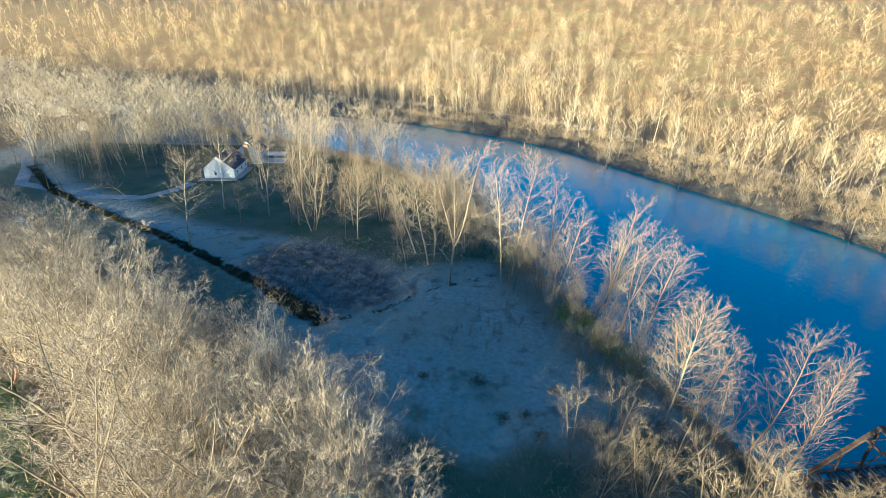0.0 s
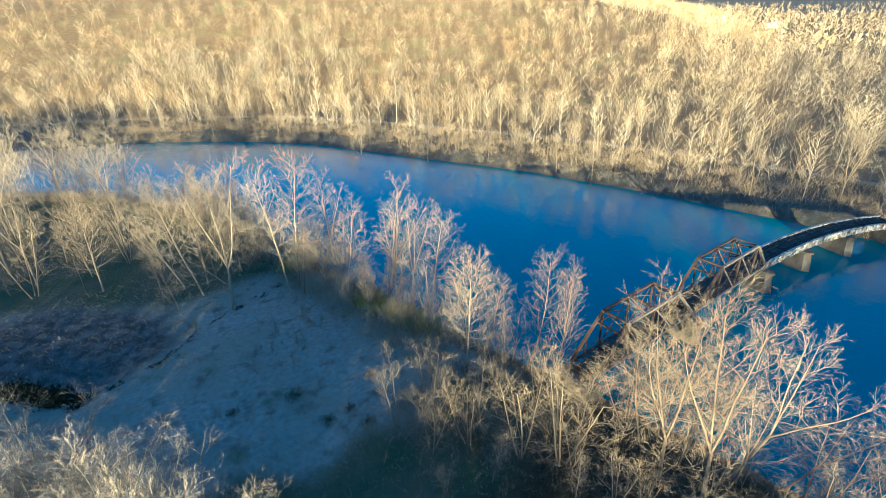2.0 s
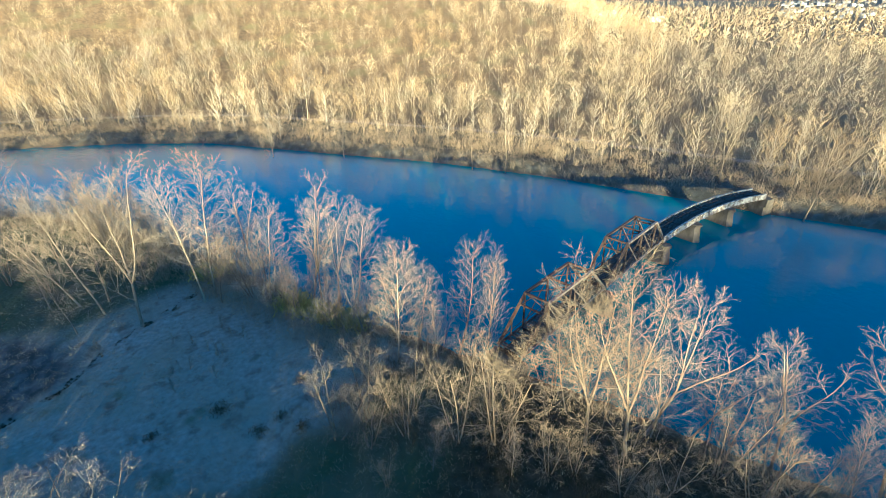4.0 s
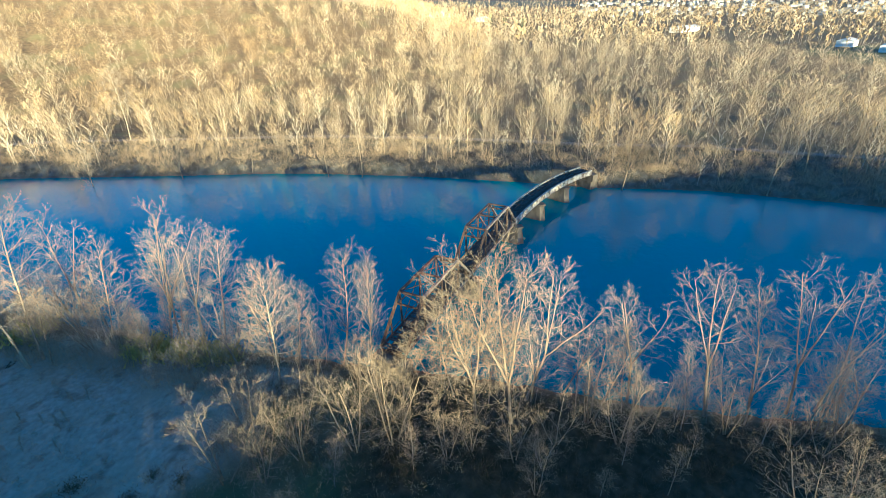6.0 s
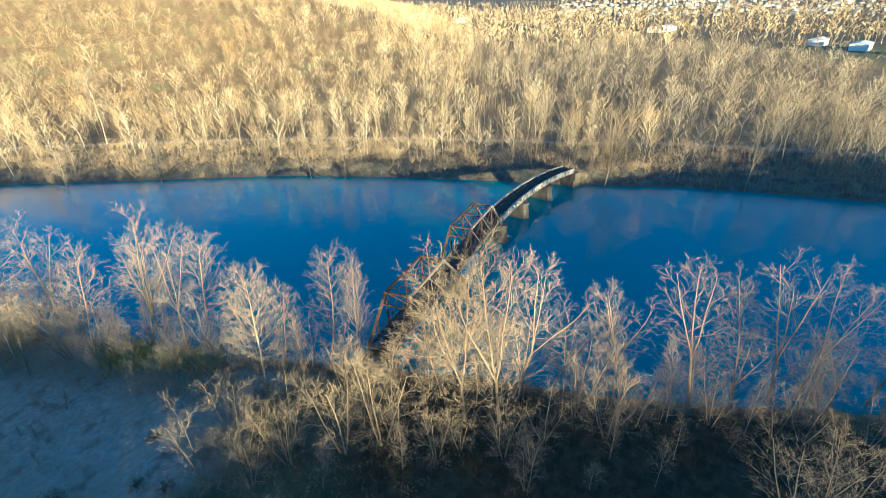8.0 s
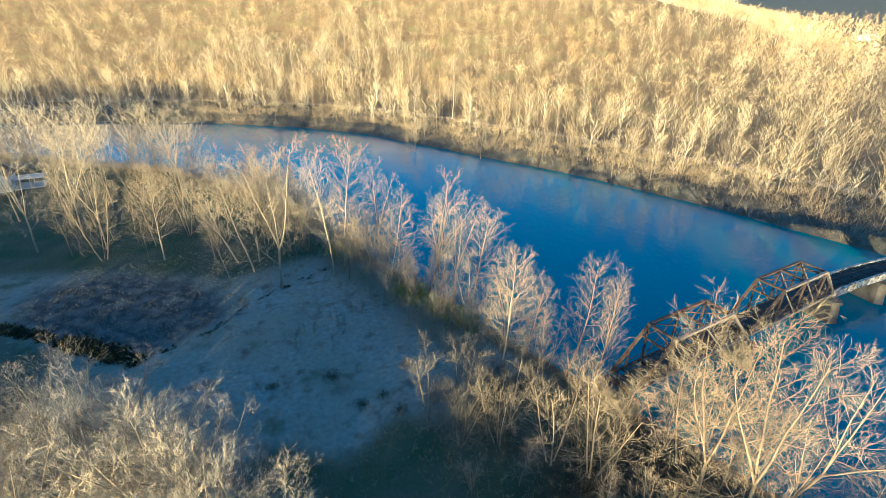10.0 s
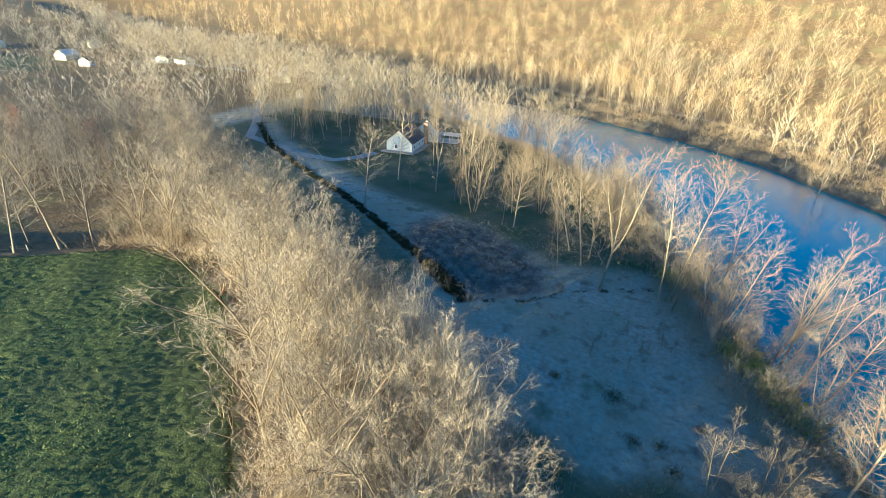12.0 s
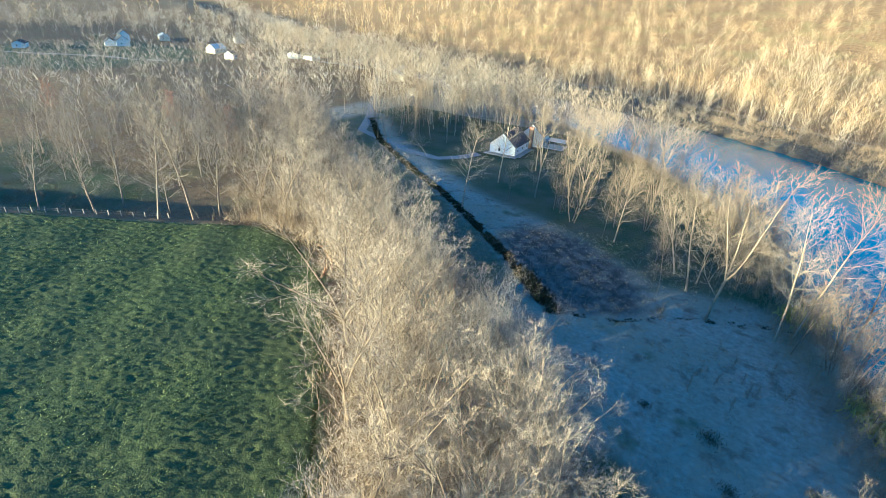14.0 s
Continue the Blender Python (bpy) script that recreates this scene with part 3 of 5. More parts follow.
def girder_span(p, q, width=4.4):
    p, q = Vector(p), Vector(q)
    d = (q - p).normalized()
    s = Vector((-d.y, d.x, 0)) * (width / 2)
    span = floored("girder_span", p, q, "curved deck of dark sleepers")
    n = 7
    for e in (-1, 1):
        bm = bmesh.new()
        beam(bm, p + s * e + Vector((0, 0, -0.25)), q + s * e + Vector((0, 0, -0.25)), 0.06, 1.5)
        for z in (-1.0, 0.5):
            beam(bm, p + s * e + Vector((0, 0, z)), q + s * e + Vector((0, 0, z)), 0.46, 0.08)
        for i in range(n + 1):
            c = p.lerp(q, (i + 0.02) / (n + 0.04)) + s * e
            beam(bm, c + Vector((0, 0, -1.0)), c + Vector((0, 0, 0.48)), 0.34, 0.1, up=d)
        part("plate_girder", bm, GIRDER, span, "pale peeling plate girder with stiffeners")
    return span


truss_span((44, 39.2, DECK), (70.4, 42.2, DECK))
truss_span((71.2, 42.3, DECK), (97.8, 45.2, DECK))
CURVE = [(98.4, 45.3), (106.5, 45.75), (114.6, 45.8), (122.5, 45.35), (130.6, 44.3), (138, 42.6), (144.5, 40.2)]
for (ax, ay), (bx, by) in zip(CURVE, CURVE[1:]):
    girder_span((ax, ay, DECK), (bx, by, DECK))


def pier(x, y, turn, top, long=6.0, thick=2.0):
    """A concrete river pier, battered, with a pointed upstream end and a cap."""
    bm = bmesh.new()
    foot = -7.0

    def ring(z, k):
        l, t = long / 2 * k, thick / 2 * k
        return [bm.verts.new((a, b, z)) for a, b in ((-t, -l), (0, -l - t * 0.9), (t, -l), (t, l), (0, l + t * 0.9), (-t, l))]

    rings = [ring(foot, 1.32), ring(top - 0.5, 1.0), ring(top - 0.5, 1.1), ring(top, 1.1)]
    for r0, r1 in zip(rings, rings[1:]):
        for i in range(6):
            bm.faces.new((r0[i], r0[(i + 1) % 6], r1[(i + 1) % 6], r1[i]))
    bm.faces.new(rings[-1])
    ob = part("pier", bm, PIER, bridge, "stained concrete pier standing in the water")
    ob.matrix_basis = pose(x, y, 0, 0, 0, turn)


for x, y, turn, top in ((70.8, 42.2, 6, 1.1), (98.2, 45.2, 4, 1.1), (114.6, 45.8, -2, 1.1), (130.6, 44.3, -10, 1.1)):
    pier(x, y, turn, top)
for x, y, turn in ((43.2, 39.1, 6), (145.6, 39.8, -22)):
    bm = bmesh.new()
    beam(bm, (0, -3.2, 0.0), (0, 3.2, 0.0), 2.4, 2.4)
    beam(bm, (0, -3.0, -2.8), (0, 3.0, -2.8), 3.2, 3.6)
    part("abutment", bm, PIER, bridge, "stone abutment on the river bank").matrix_basis = pose(x, y, 0, 0, 0, turn)


# ---- houses ----
SIDING = material("white_siding", (0.72, 0.72, 0.70), 0.7)
paint(SIDING, noise_mix(SIDING, 0.5, (0.76, 0.76, 0.74), (0.60, 0.59, 0.55), 0.4, 0.75, 6, (1, 1, 4)))
CREAM = material("cream_siding", (0.60, 0.55, 0.44), 0.7)
paint(CREAM, noise_mix(CREAM, 0.5, (0.64, 0.58, 0.46), (0.48, 0.43, 0.35), 0.4, 0.75, 6))
SHINGLE = material("dark_shingles", (0.06, 0.065, 0.075), 0.85)
paint(SHINGLE, noise_mix(SHINGLE, 1.8, (0.075, 0.08, 0.09), (0.04, 0.045, 0.05), 0.35, 0.7, 8))
SHEET = material("pale_metal_roof", (0.62, 0.62, 0.60), 0.5, 0.3)
paint(SHEET, noise_mix(SHEET, 0.4, (0.66, 0.66, 0.64), (0.48, 0.46, 0.42), 0.4, 0.75, 5))
BRICK = material("brick_chimney", (0.30, 0.15, 0.11), 0.9)
paint(BRICK, noise_mix(BRICK, 3.0, (0.33, 0.17, 0.12), (0.19, 0.10, 0.08), 0.35, 0.7, 5))
GLASS = material("window_glass", (0.03, 0.035, 0.045), 0.08)
WOOD = material("weathered_deck_wood", (0.34, 0.33, 0.31), 0.8)
paint(WOOD, noise_mix(WOOD, 1.4, (0.38, 0.37, 0.35), (0.22, 0.20, 0.18), 0.35, 0.7, 6))


def slab(bm, x0, y0, z0, x1, y1, z1):
    vs = [bm.verts.new((x, y, z)) for z in (z0, z1) for x, y in ((x0, y0), (x1, y0), (x1, y1), (x0, y1))]
    for f in ((3, 2, 1, 0), (4, 5, 6, 7), (0, 1, 5, 4), (1, 2, 6, 5), (2, 3, 7, 6), (3, 0, 4, 7)):
        bm.faces.new([vs[k] for k in f])
    return bm


def gabled(parent, w, l, eave, peak, walls, roofing, ox=0.0, oy=0.0, windows=True):
    """A gabled body, its ridge along y, front wall at -y."""
    bm = bmesh.new()
    x, y = w / 2, l / 2
    ring = [bm.verts.new((ox + a, oy + b, -1.0)) for a, b in ((-x, -y), (x, -y), (x, y), (-x, y))]
    up = [bm.verts.new((ox + a, oy + b, eave)) for a, b in ((-x, -y), (x, -y), (x, y), (-x, y))]
    f, b = bm.verts.new((ox, oy - y, peak)), bm.verts.new((ox, oy + y, peak))
    for i in range(4):
        bm.faces.new((ring[i], ring[(i + 1) % 4], up[(i + 1) % 4], up[i]))
    bm.faces.new((up[0], up[1], f))
    bm.faces.new((up[2], up[3], b))
    part("wall", bm, walls, parent)
    bm = bmesh.new()
    over, th = 0.4, 0.22
    k = (peak - eave) / x
    for e in (-1, 1):
        a = [(ox, peak + 0.05), (ox + e * (x + over), eave - over * k + 0.05)]
        quad = [bm.verts.new((px, oy + yy, pz + dz)) for dz in (0, th) for (px, pz), yy in ((a[0], -y - over), (a[1], -y - over), (a[1], y + over), (a[0], y + over))]
        for q in ((0, 1, 2, 3), (4, 5, 6, 7), (0, 1, 5, 4), (1, 2, 6, 5), (2, 3, 7, 6), (3, 0, 4, 7)):
            bm.faces.new([quad[i] for i in q])
    bmesh.ops.recalc_face_normals(bm, faces=bm.faces)
    part("roof", bm, roofing, parent, "dark shingle gable roof" if roofing == SHINGLE else "pale gable roof")
    if not windows:
        return

    def window(cx, cy, cz, ww, hh, along_x):
        t = 0.06
        box = (cx - ww / 2, cy - t, cz - hh / 2, cx + ww / 2, cy + t, cz + hh / 2) if along_x else (cx - t, cy - ww / 2, cz - hh / 2, cx + t, cy + ww / 2, cz + hh / 2)
        pane = part("window", slab(bmesh.new(), *box), GLASS, parent, "dark window")
        bm = bmesh.new()
        for s1 in (-1, 1):
            if along_x:
                slab(bm, cx + s1 * ww / 2 - 0.07, cy - 0.1, cz - hh / 2 - 0.07, cx + s1 * ww / 2 + 0.07, cy + 0.1, cz + hh / 2 + 0.07)
                slab(bm, cx - ww / 2 + 0.07, cy - 0.1, cz + s1 * hh / 2 - 0.07, cx + ww / 2 - 0.07, cy + 0.1, cz + s1 * hh / 2 + 0.07)
            else:
                slab(bm, cx - 0.1, cy + s1 * ww / 2 - 0.07, cz - hh / 2 - 0.07, cx + 0.1, cy + s1 * ww / 2 + 0.07, cz + hh / 2 + 0.07)
                slab(bm, cx - 0.1, cy - ww / 2 + 0.07, cz + s1 * hh / 2 - 0.07, cx + 0.1, cy + ww / 2 - 0.07, cz + s1 * hh / 2 + 0.07)
        part("window_frame", bm, SIDING, pane)

    window(ox - w * 0.12, oy - y, eave * 0.52, 0.9, 1.3, True)
    for k in (-0.3, 0.05, 0.35):
        window(ox + x, oy + l * k, eave * 0.5, 1.1, 1.2, False)


def house(x, y, turn, w, l, eave, peak, walls, roofing, label, wing=None):
    ob = tagged(new("house"), label, "house", "houses in the valley")
    ob.matrix_basis = pose(x, y, height(x, y) + 0.1, 0, 0, turn)
    gabled(ob, w, l, eave, peak, walls, roofing)
    if wing:
        gabled(ob, *wing[:4], walls, roofing, wing[4], wing[5], windows=False)
    return ob


home = house(-77.2, 165.5, 4, 10, 14, 3.6, 7.9, SIDING, SHINGLE, "white gabled cottage with dark shingle roof in the shade of trees")
gabled(home, 9, 8, 4.6, 8.6, SIDING, SHINGLE, 4.5, 15.5)
part("chimney", slab(bmesh.new(), 4.2, 8.2, 0, 5.8, 9.6, 8.2), BRICK, home, "tall brick chimney")
bm = bmesh.new()
slab(bm, -6.2, -9.6, 0.2, 6.4, -7.1, 0.45)
slab(bm, 5.2, -7.1, 0.2, 7.2, 6.5, 0.45)
for k in range(7):
    slab(bm, -6.2 + k * 2.06, -9.55, -0.8, -6.05 + k * 2.06, -9.4, 0.2)
part("porch", bm, WOOD, home, "pale low wooden porch deck")
bm = bmesh.new()
slab(bm, 9.5, 12.5, 0.1, 17, 19.5, 0.35)
slab(bm, 9.3, 14.5, 2.6, 17.2, 19.7, 2.78)
for a in (9.5, 13.2, 16.8):
    for b in (14.7, 19.4):
        slab(bm, a - 0.08, b - 0.08, 0.35, a + 0.08, b + 0.08, 2.6)
part("carport", bm, SHEET, home, "pale flat-roofed carport")

house(-343, 293, 25, 9, 8, 3.2, 5.6, SIDING, SHINGLE, "small white house among bare trees beyond the wood")
house(-328, 298, 80, 8, 14, 3.0, 5.2, SIDING, SHINGLE, "long low white house with dark roof among trees")
house(-364, 247, 30, 7, 7, 3.4, 6.2, SIDING, SHINGLE, "small white shed with bright gable")
house(-405, 262, 15, 9, 14, 3.6, 7.0, CREAM, SHEET, "pale barn with weathered roof among trees")
house(-468, 330, 60, 10, 16, 4.5, 8.5, CREAM, SHINGLE, "cream house with dark roof at the wood's edge")
house(-488, 226, 70, 10, 18, 4.6, 8.6, SIDING, SHINGLE, "white two-storey farmhouse with dark roof on a lawn", wing=(8, 12, 3.4, 6.2, -9, 2))
house(-526, 246, 70, 9, 14, 5.2, 9.0, SIDING, SHINGLE, "white farmhouse with dark roof behind the first")
house(-518, 280, 65, 9, 20, 3.0, 5.5, CREAM, SHEET, "long pale low building among trees")
house(-505, 158, 60, 8, 14, 3.0, 5.0, SIDING, SHINGLE, "low white house at the edge of the lawn")
house(-216, 272, 40, 9, 22, 3.2, 5.4, CREAM, SHEET, "long low building with sunlit pale roof among sycamores")
house(-230, 297, 42, 9, 20, 3.2, 5.4, CREAM, SHEET, "long low building with pale roof behind sycamores")
house(-170, 232, 10, 7, 9, 2.8, 4.8, WOOD, SHINGLE, "small grey garage half hidden by sycamores")
house(724, 484, 60, 12, 40, 5, 8, SIDING, SHEET, "long white building on a sunlit hilltop field")
house(672, 520, 40, 12, 14, 5, 9, SIDING, SHEET, "white house on the sunlit hilltop")
house(790, 430, 50, 14, 26, 5, 8, CREAM, SHEET, "pale building on the sunlit hilltop")
house(560, -55, 75, 12, 20, 4.5, 6, SIDING, SHEET, "large white flat shed on a green field")
house(522, -80, 75, 12, 26, 4.5, 6, SIDING, SHEET, "large white warehouse on a green field")
house(496, -98, 75, 9, 14, 4.5, 7, SIDING, SHEET, "white shed with bright roof on a green field")
house(716, 96, 70, 16, 44, 5, 7, SIDING, SHEET, "wide pale warehouse at the edge of town")


# ---- trees, space by space: x, y, height, kind, lean, way of the lean ----
HEAD = [
    (-8.2, 93.4, 13.5, "slender", 1, 180), (-6.8, 103.9, 21.2, "sycamore", 11, 180), (-3.5, 97.8, 27.3, "tallwhite", 3, 180), (-2.2, 102.1, 22.1, "slender", 3, 0),
    (1.2, 89.3, 31.5, "sycamore", 7, 0), (12, 88.9, 27.3, "tallwhite", 4, 180), (14.2, 89.4, 28.4, "tallwhite", 3, 0), (14.9, 97.7, 16.8, "slender", 6, 180),
    (25.2, 102.1, 23.6, "sycamore", 6, 180), (21.7, 80.6, 21.4, "slender", 3, 0), (-20.5, 154.4, 27.3, "sycamore", 3, 0), (-21.7, 110.5, 22.1, "round", 2, 0)]
GLADE = [
    (-34.7, 122.2, 26, "sycamore", 1, 0), (-41.1, 132, 28, "sycamore", 8, 0), (-49.3, 126.6, 25, "sycamore", 6, 0), (8.4, 105.9, 13, "slender", 5, 180), (4.9, 104.3, 12, "slender", 5, 180),
    (31.6, 80.2, 24, "sycamore", 2, 180), (-61.7, 105.8, 23.9, "tallwhite", 3, 0), (-63.7, 130.8, 25, "tallwhite", 0, 0), (-124.8, 144.7, 19, "sycamore", 4, 180), (-118.7, 142.7, 23.6, "tallwhite", 8, 180),
    (-121.9, 156.3, 20, "tallwhite", 7, 180), (-123.8, 180, 30, "sycamore", 6, 180), (-100.8, 157.9, 24, "sycamore", 7, 0), (-54.4, 119.2, 12, "slender", 7, 0), (-41.4, 121.3, 14, "slender", 3, 180)]
BANK = [
    (14.5, 86.7, 17.4, "slender", 12, -60), (30, 80.5, 26.5, "sycamore", 7, -60), (31, 78.2, 15.9, "slender", 9, -60), (32.8, 75, 23.5, "sycamore", 6, -60), (36.1, 73.5, 23.3, "tallwhite", 8, -60),
    (30.8, 50.8, 20.1, "round", 2, -60), (41.3, 48.2, 22.3, "slender", 6, -60), (42, 42.7, 21.2, "haze", 2, -60), (27.8, 33.1, 15.3, "thicket", 5, 120), (31.4, 29.5, 16.6, "thicket", 2, -60),
    (42.6, 27.1, 19.1, "slender", 6, 120), (39.9, 22, 25.4, "broadwhite", 2, 120), (42.3, 17.9, 26.5, "broadwhite", 2, 120), (47.7, 18, 24.3, "sycamore", 12, -60)]
BANK_SOUTH = [
    (54.5, 14.5, 15.4, "sycamore", 20, -60), (54, 5.7, 15.6, "haze", 6, 120), (57.4, 5.6, 22.0, "sycamore", 6, 120), (60, -4.5, 25.3, "sycamore", 6, 120), (66, -10, 22.0, "slender", 6, 120),
    (67.5, -14.6, 24.2, "sycamore", 6, 120), (70, -18, 23.1, "sycamore", 6, -60), (74, -27, 24.2, "sycamore", 8, -60), (75, -32, 19.8, "slender", 8, 120), (78, -44, 22.0, "sycamore", 4, 0), (80, -52, 22.0, "sycamore", 4, 0)]
THICKET = [
    (46.5, 4.5, 12, "thicket", 8, 120), (50.3, 1.6, 9.7, "thicket", 6, 120), (54.7, -1, 9.4, "slender", 9, 120), (55.2, -7.1, 10.7, "thicket", 8, 120), (33, 22.2, 9.8, "thicket", 1, -60),
    (37.1, 14.9, 8.9, "thicket", 1, 120), (38.1, 11.5, 7, "thicket", 4, 120), (20.6, 43.4, 13.0, "thicket", 3, -60), (16.0, 43.6, 13.5, "thicket", 8, -60), (26.5, 40.9, 11.3, "thicket", 8, -60),
    (57.8, -14.4, 8.7, "thicket", 8, 120), (63, -19.8, 10.3, "thicket", 8, 120), (23, 38, 12, "thicket", 5, 120), (18.5, 39.5, 11, "thicket", 4, -60), (35, 34, 12, "thicket", 3, 0), (36, 40, 11, "thicket", 3, 0), (33, 46, 9, "thicket", 3, 0), (44.5, -15.3, 12, "thicket", 3, 0), (45.7, -18.4, 12, "thicket", 3, 0)]
CROP_WOOD = [
    (-105.2, 48, 27, "grey", 5, 33), (-100.1, 53, 30, "tallwhite", 8, -147), (-120.8, 42, 22.7, "grey", 6, -147), (-134.6, 36, 20.8, "grey", 8, 33), (-99.6, 59, 24, "grey", 2, 33),
    (-92.3, 65, 22.8, "broad", 4, 33), (-84.6, 65, 24, "broad", 4, 33), (-112, 54, 22, "grey", 4, 10), (-126, 50, 22, "grey", 4, 100), (-140, 48, 23, "grey", 4, 100)]
OPPOSITE = [
    (152, 53.5, 23, "broadwhite", 2, 120), (147.5, 29, 25, "broadwhite", 4, -60), (64.5, 187, 18.2, "sycamore", 4, 120), (84.5, 165.5, 19.2, "sycamore", 1, 120), (163, -9.6, 26, "sycamore", 4, 120),
    (173.6, -28.1, 20, "broadwhite", 6, 120), (180, -18.3, 23, "sycamore", 5, 120), (141.1, 71.3, 18.2, "slender", 1, 120), (117, 110, 19.8, "slender", 8, -60), (112, 121, 19, "slender", 3, 120),
    (93.2, 213.8, 30, "tallwhite", 4, -60), (130, 88, 19, "slender", 5, -60), (101, 148.5, 16.8, "slender", 8, -60)]
rng = random.Random(23)
for rows in (HEAD, GLADE, BANK, BANK_SOUTH, THICKET, CROP_WOOD, OPPOSITE):
    for x, y, tall, kind, lean, way in rows:
        plant(kind, x, y, tall, rng=rng, lean=lean, lean_to=way)


def inside(x, y, line):
    return float(side(line, np.array(x), np.array(y)))


for x, y in scatter([(16, 46), (28, 36), (38, 22), (46, 8), (54, -6), (62, -20)], -9, 9, 6.2, rng):
    if inside(x, y, NEAR_BANK) < -3 and not (40 < x and 34 < y < 48):
        plant(rng.choice(("thicket", "thicket", "haze", "slender")), x, y, rng.uniform(5, 9.5), rng=rng, lean=rng.uniform(0, 8), lean_to=rng.uniform(0, 360))
# the wooded belt between crop and meadow
BELT_MID = [(-150, 136), (-110, 108), (-84, 84), (-62, 70), (-46, 58), (-33, 45), (-22, 33), (-14, 22), (-6, 8), (4, -12), (20, -46), (38, -84)]
for x, y in scatter(BELT_MID, -15, 15, 6.5, rng):
    if y < -8:
        continue
    right, left = -inside(x, y, BELT_FOOT), -inside(x, y, CROP_EDGE)
    if right > -1.0 or left < 2.5:
        continue
    tall = rng.uniform(15, 20.5) if right < -7 else rng.uniform(11, 15)
    plant(rng.choice(("broad", "broad", "broad", "grey", "belt")), x, y, tall, rng=rng, lean=rng.uniform(0, 5), lean_to=rng.uniform(0, 360))
plant("broadwhite", -25.5, 36, 20, rng=rng, label="old broad tree with thick pale crooked limbs in the belt")
for x, y, tall in ((-12, 40, 17), (-9.5, 34, 16), (-16, 46, 17), (-22.5, 52, 16), (-29, 58, 15.5), (-39, 63, 14), (-12, 36, 18), (-21, 45, 19), (-22, 25.5, 14), (-18, 30.5, 14), (-25.5, 30, 15), (-29, 35, 15), (-33, 40, 16), (-8, 33, 19), (-16, 41, 20), (-11.5, 30, 18)):
    plant(rng.choice(("broad", "belt", "belt")), x, y, tall - 0.3, rng=rng)
plant("grey", -40, 60, 19, rng=rng)
plant("broad", -17, 37, 18, rng=rng)
edge = random.Random(9)
for x, y, tall in ((-10.5, 41, 15), (-14.5, 47, 15), (-7, 36, 14), (-20, 52.5, 14)):
    plant("broad", x, y, tall, rng=edge)

# woods behind the crop, and the sycamore grove round the cottage
GROVE = [(-168, 200), (-130, 196), (-100, 190), (-60, 178), (-30, 150)]
for x, y in scatter(GROVE, -24, 22, 13, rng):
    if inside(x, y, NEAR_BANK) < -5 and not (-95 < x < -58 and 150 < y < 196):
        plant(rng.choice(("sycamore", "tallwhite", "sycamore", "slender")), x, y, rng.uniform(18, 27), rng=rng, lean=rng.uniform(0, 8), lean_to=rng.uniform(0, 360))
for x, y in scatter([(-152, 188), (-104, 162)], -18, 18, 10, rng):
    plant(rng.choice(("sycamore", "tallwhite", "slender", "haze")), x, y, rng.uniform(15, 24), rng=rng, lean=rng.uniform(0, 7), lean_to=rng.uniform(0, 360))
LEFT_WOOD = [(-190, 30), (-150, 52), (-125, 62), (-105, 72)]
for x, y in scatter(LEFT_WOOD, -60, -2, 9.5, rng):
    plant(rng.choice(("grey", "grey", "grey", "slender", "haze")), x, y, rng.uniform(15, 22), rng=rng, lean=rng.uniform(0, 8), lean_to=rng.uniform(0, 360))

# river edge between the named trees
for x, y in scatter(NEAR_BANK[6:17], 1, 9, 5.6, rng):
    if y > -60 and not (34 < y < 46):
        plant(rng.choice(("slender", "sycamore", "haze", "thicket")), x, y, rng.uniform(9, 17), rng=rng, lean=rng.uniform(0, 10), lean_to=rng.uniform(0, 360))
# the open grove between cottage and meadow
for x, y in scatter([(-66, 140), (-40, 136), (-20, 128), (0, 116)], -16, 20, 8.2, rng):
    if inside(x, y, NEAR_BANK) < -4 and not -31 < math.degrees(math.atan2(x, y)) < -18.5:
        plant(rng.choice(("sycamore", "slender", "slender", "haze", "thicket")), x, y, rng.uniform(9, 20), rng=rng, lean=rng.uniform(0, 9), lean_to=rng.uniform(0, 360))
# two trees in red bud
TWIG_BUD = twig("red_buds", (0.46, 0.19, 0.11), (0.38, 0.15, 0.10))
tree_kind("redbud", "budding_tree", BARK_GREY, TWIG_BUD, "young tree in coral red bud among grey woods", "trees in red bud", tall=16, girth=0.14, first=0.2, limbs=30, limb_len=0.36, angle=50, lift=0.08, boughs=7, shapes=2, twig_w=0.014, top=0.5)
plant("redbud", -176, 92, 17, rng=rng)
plant("redbud", -242, 80, 15, rng=rng, label="tree in dull red bud at the wood's far edge")
plant("redbud", -158, 104, 13, rng=rng)
# fallen sycamore by the drive
fallen = plant("tallwhite", -97, 139, 20, turn=20, rng=rng, lean=84, lean_to=150, label="fallen white sycamore lying in the grass by the drive")


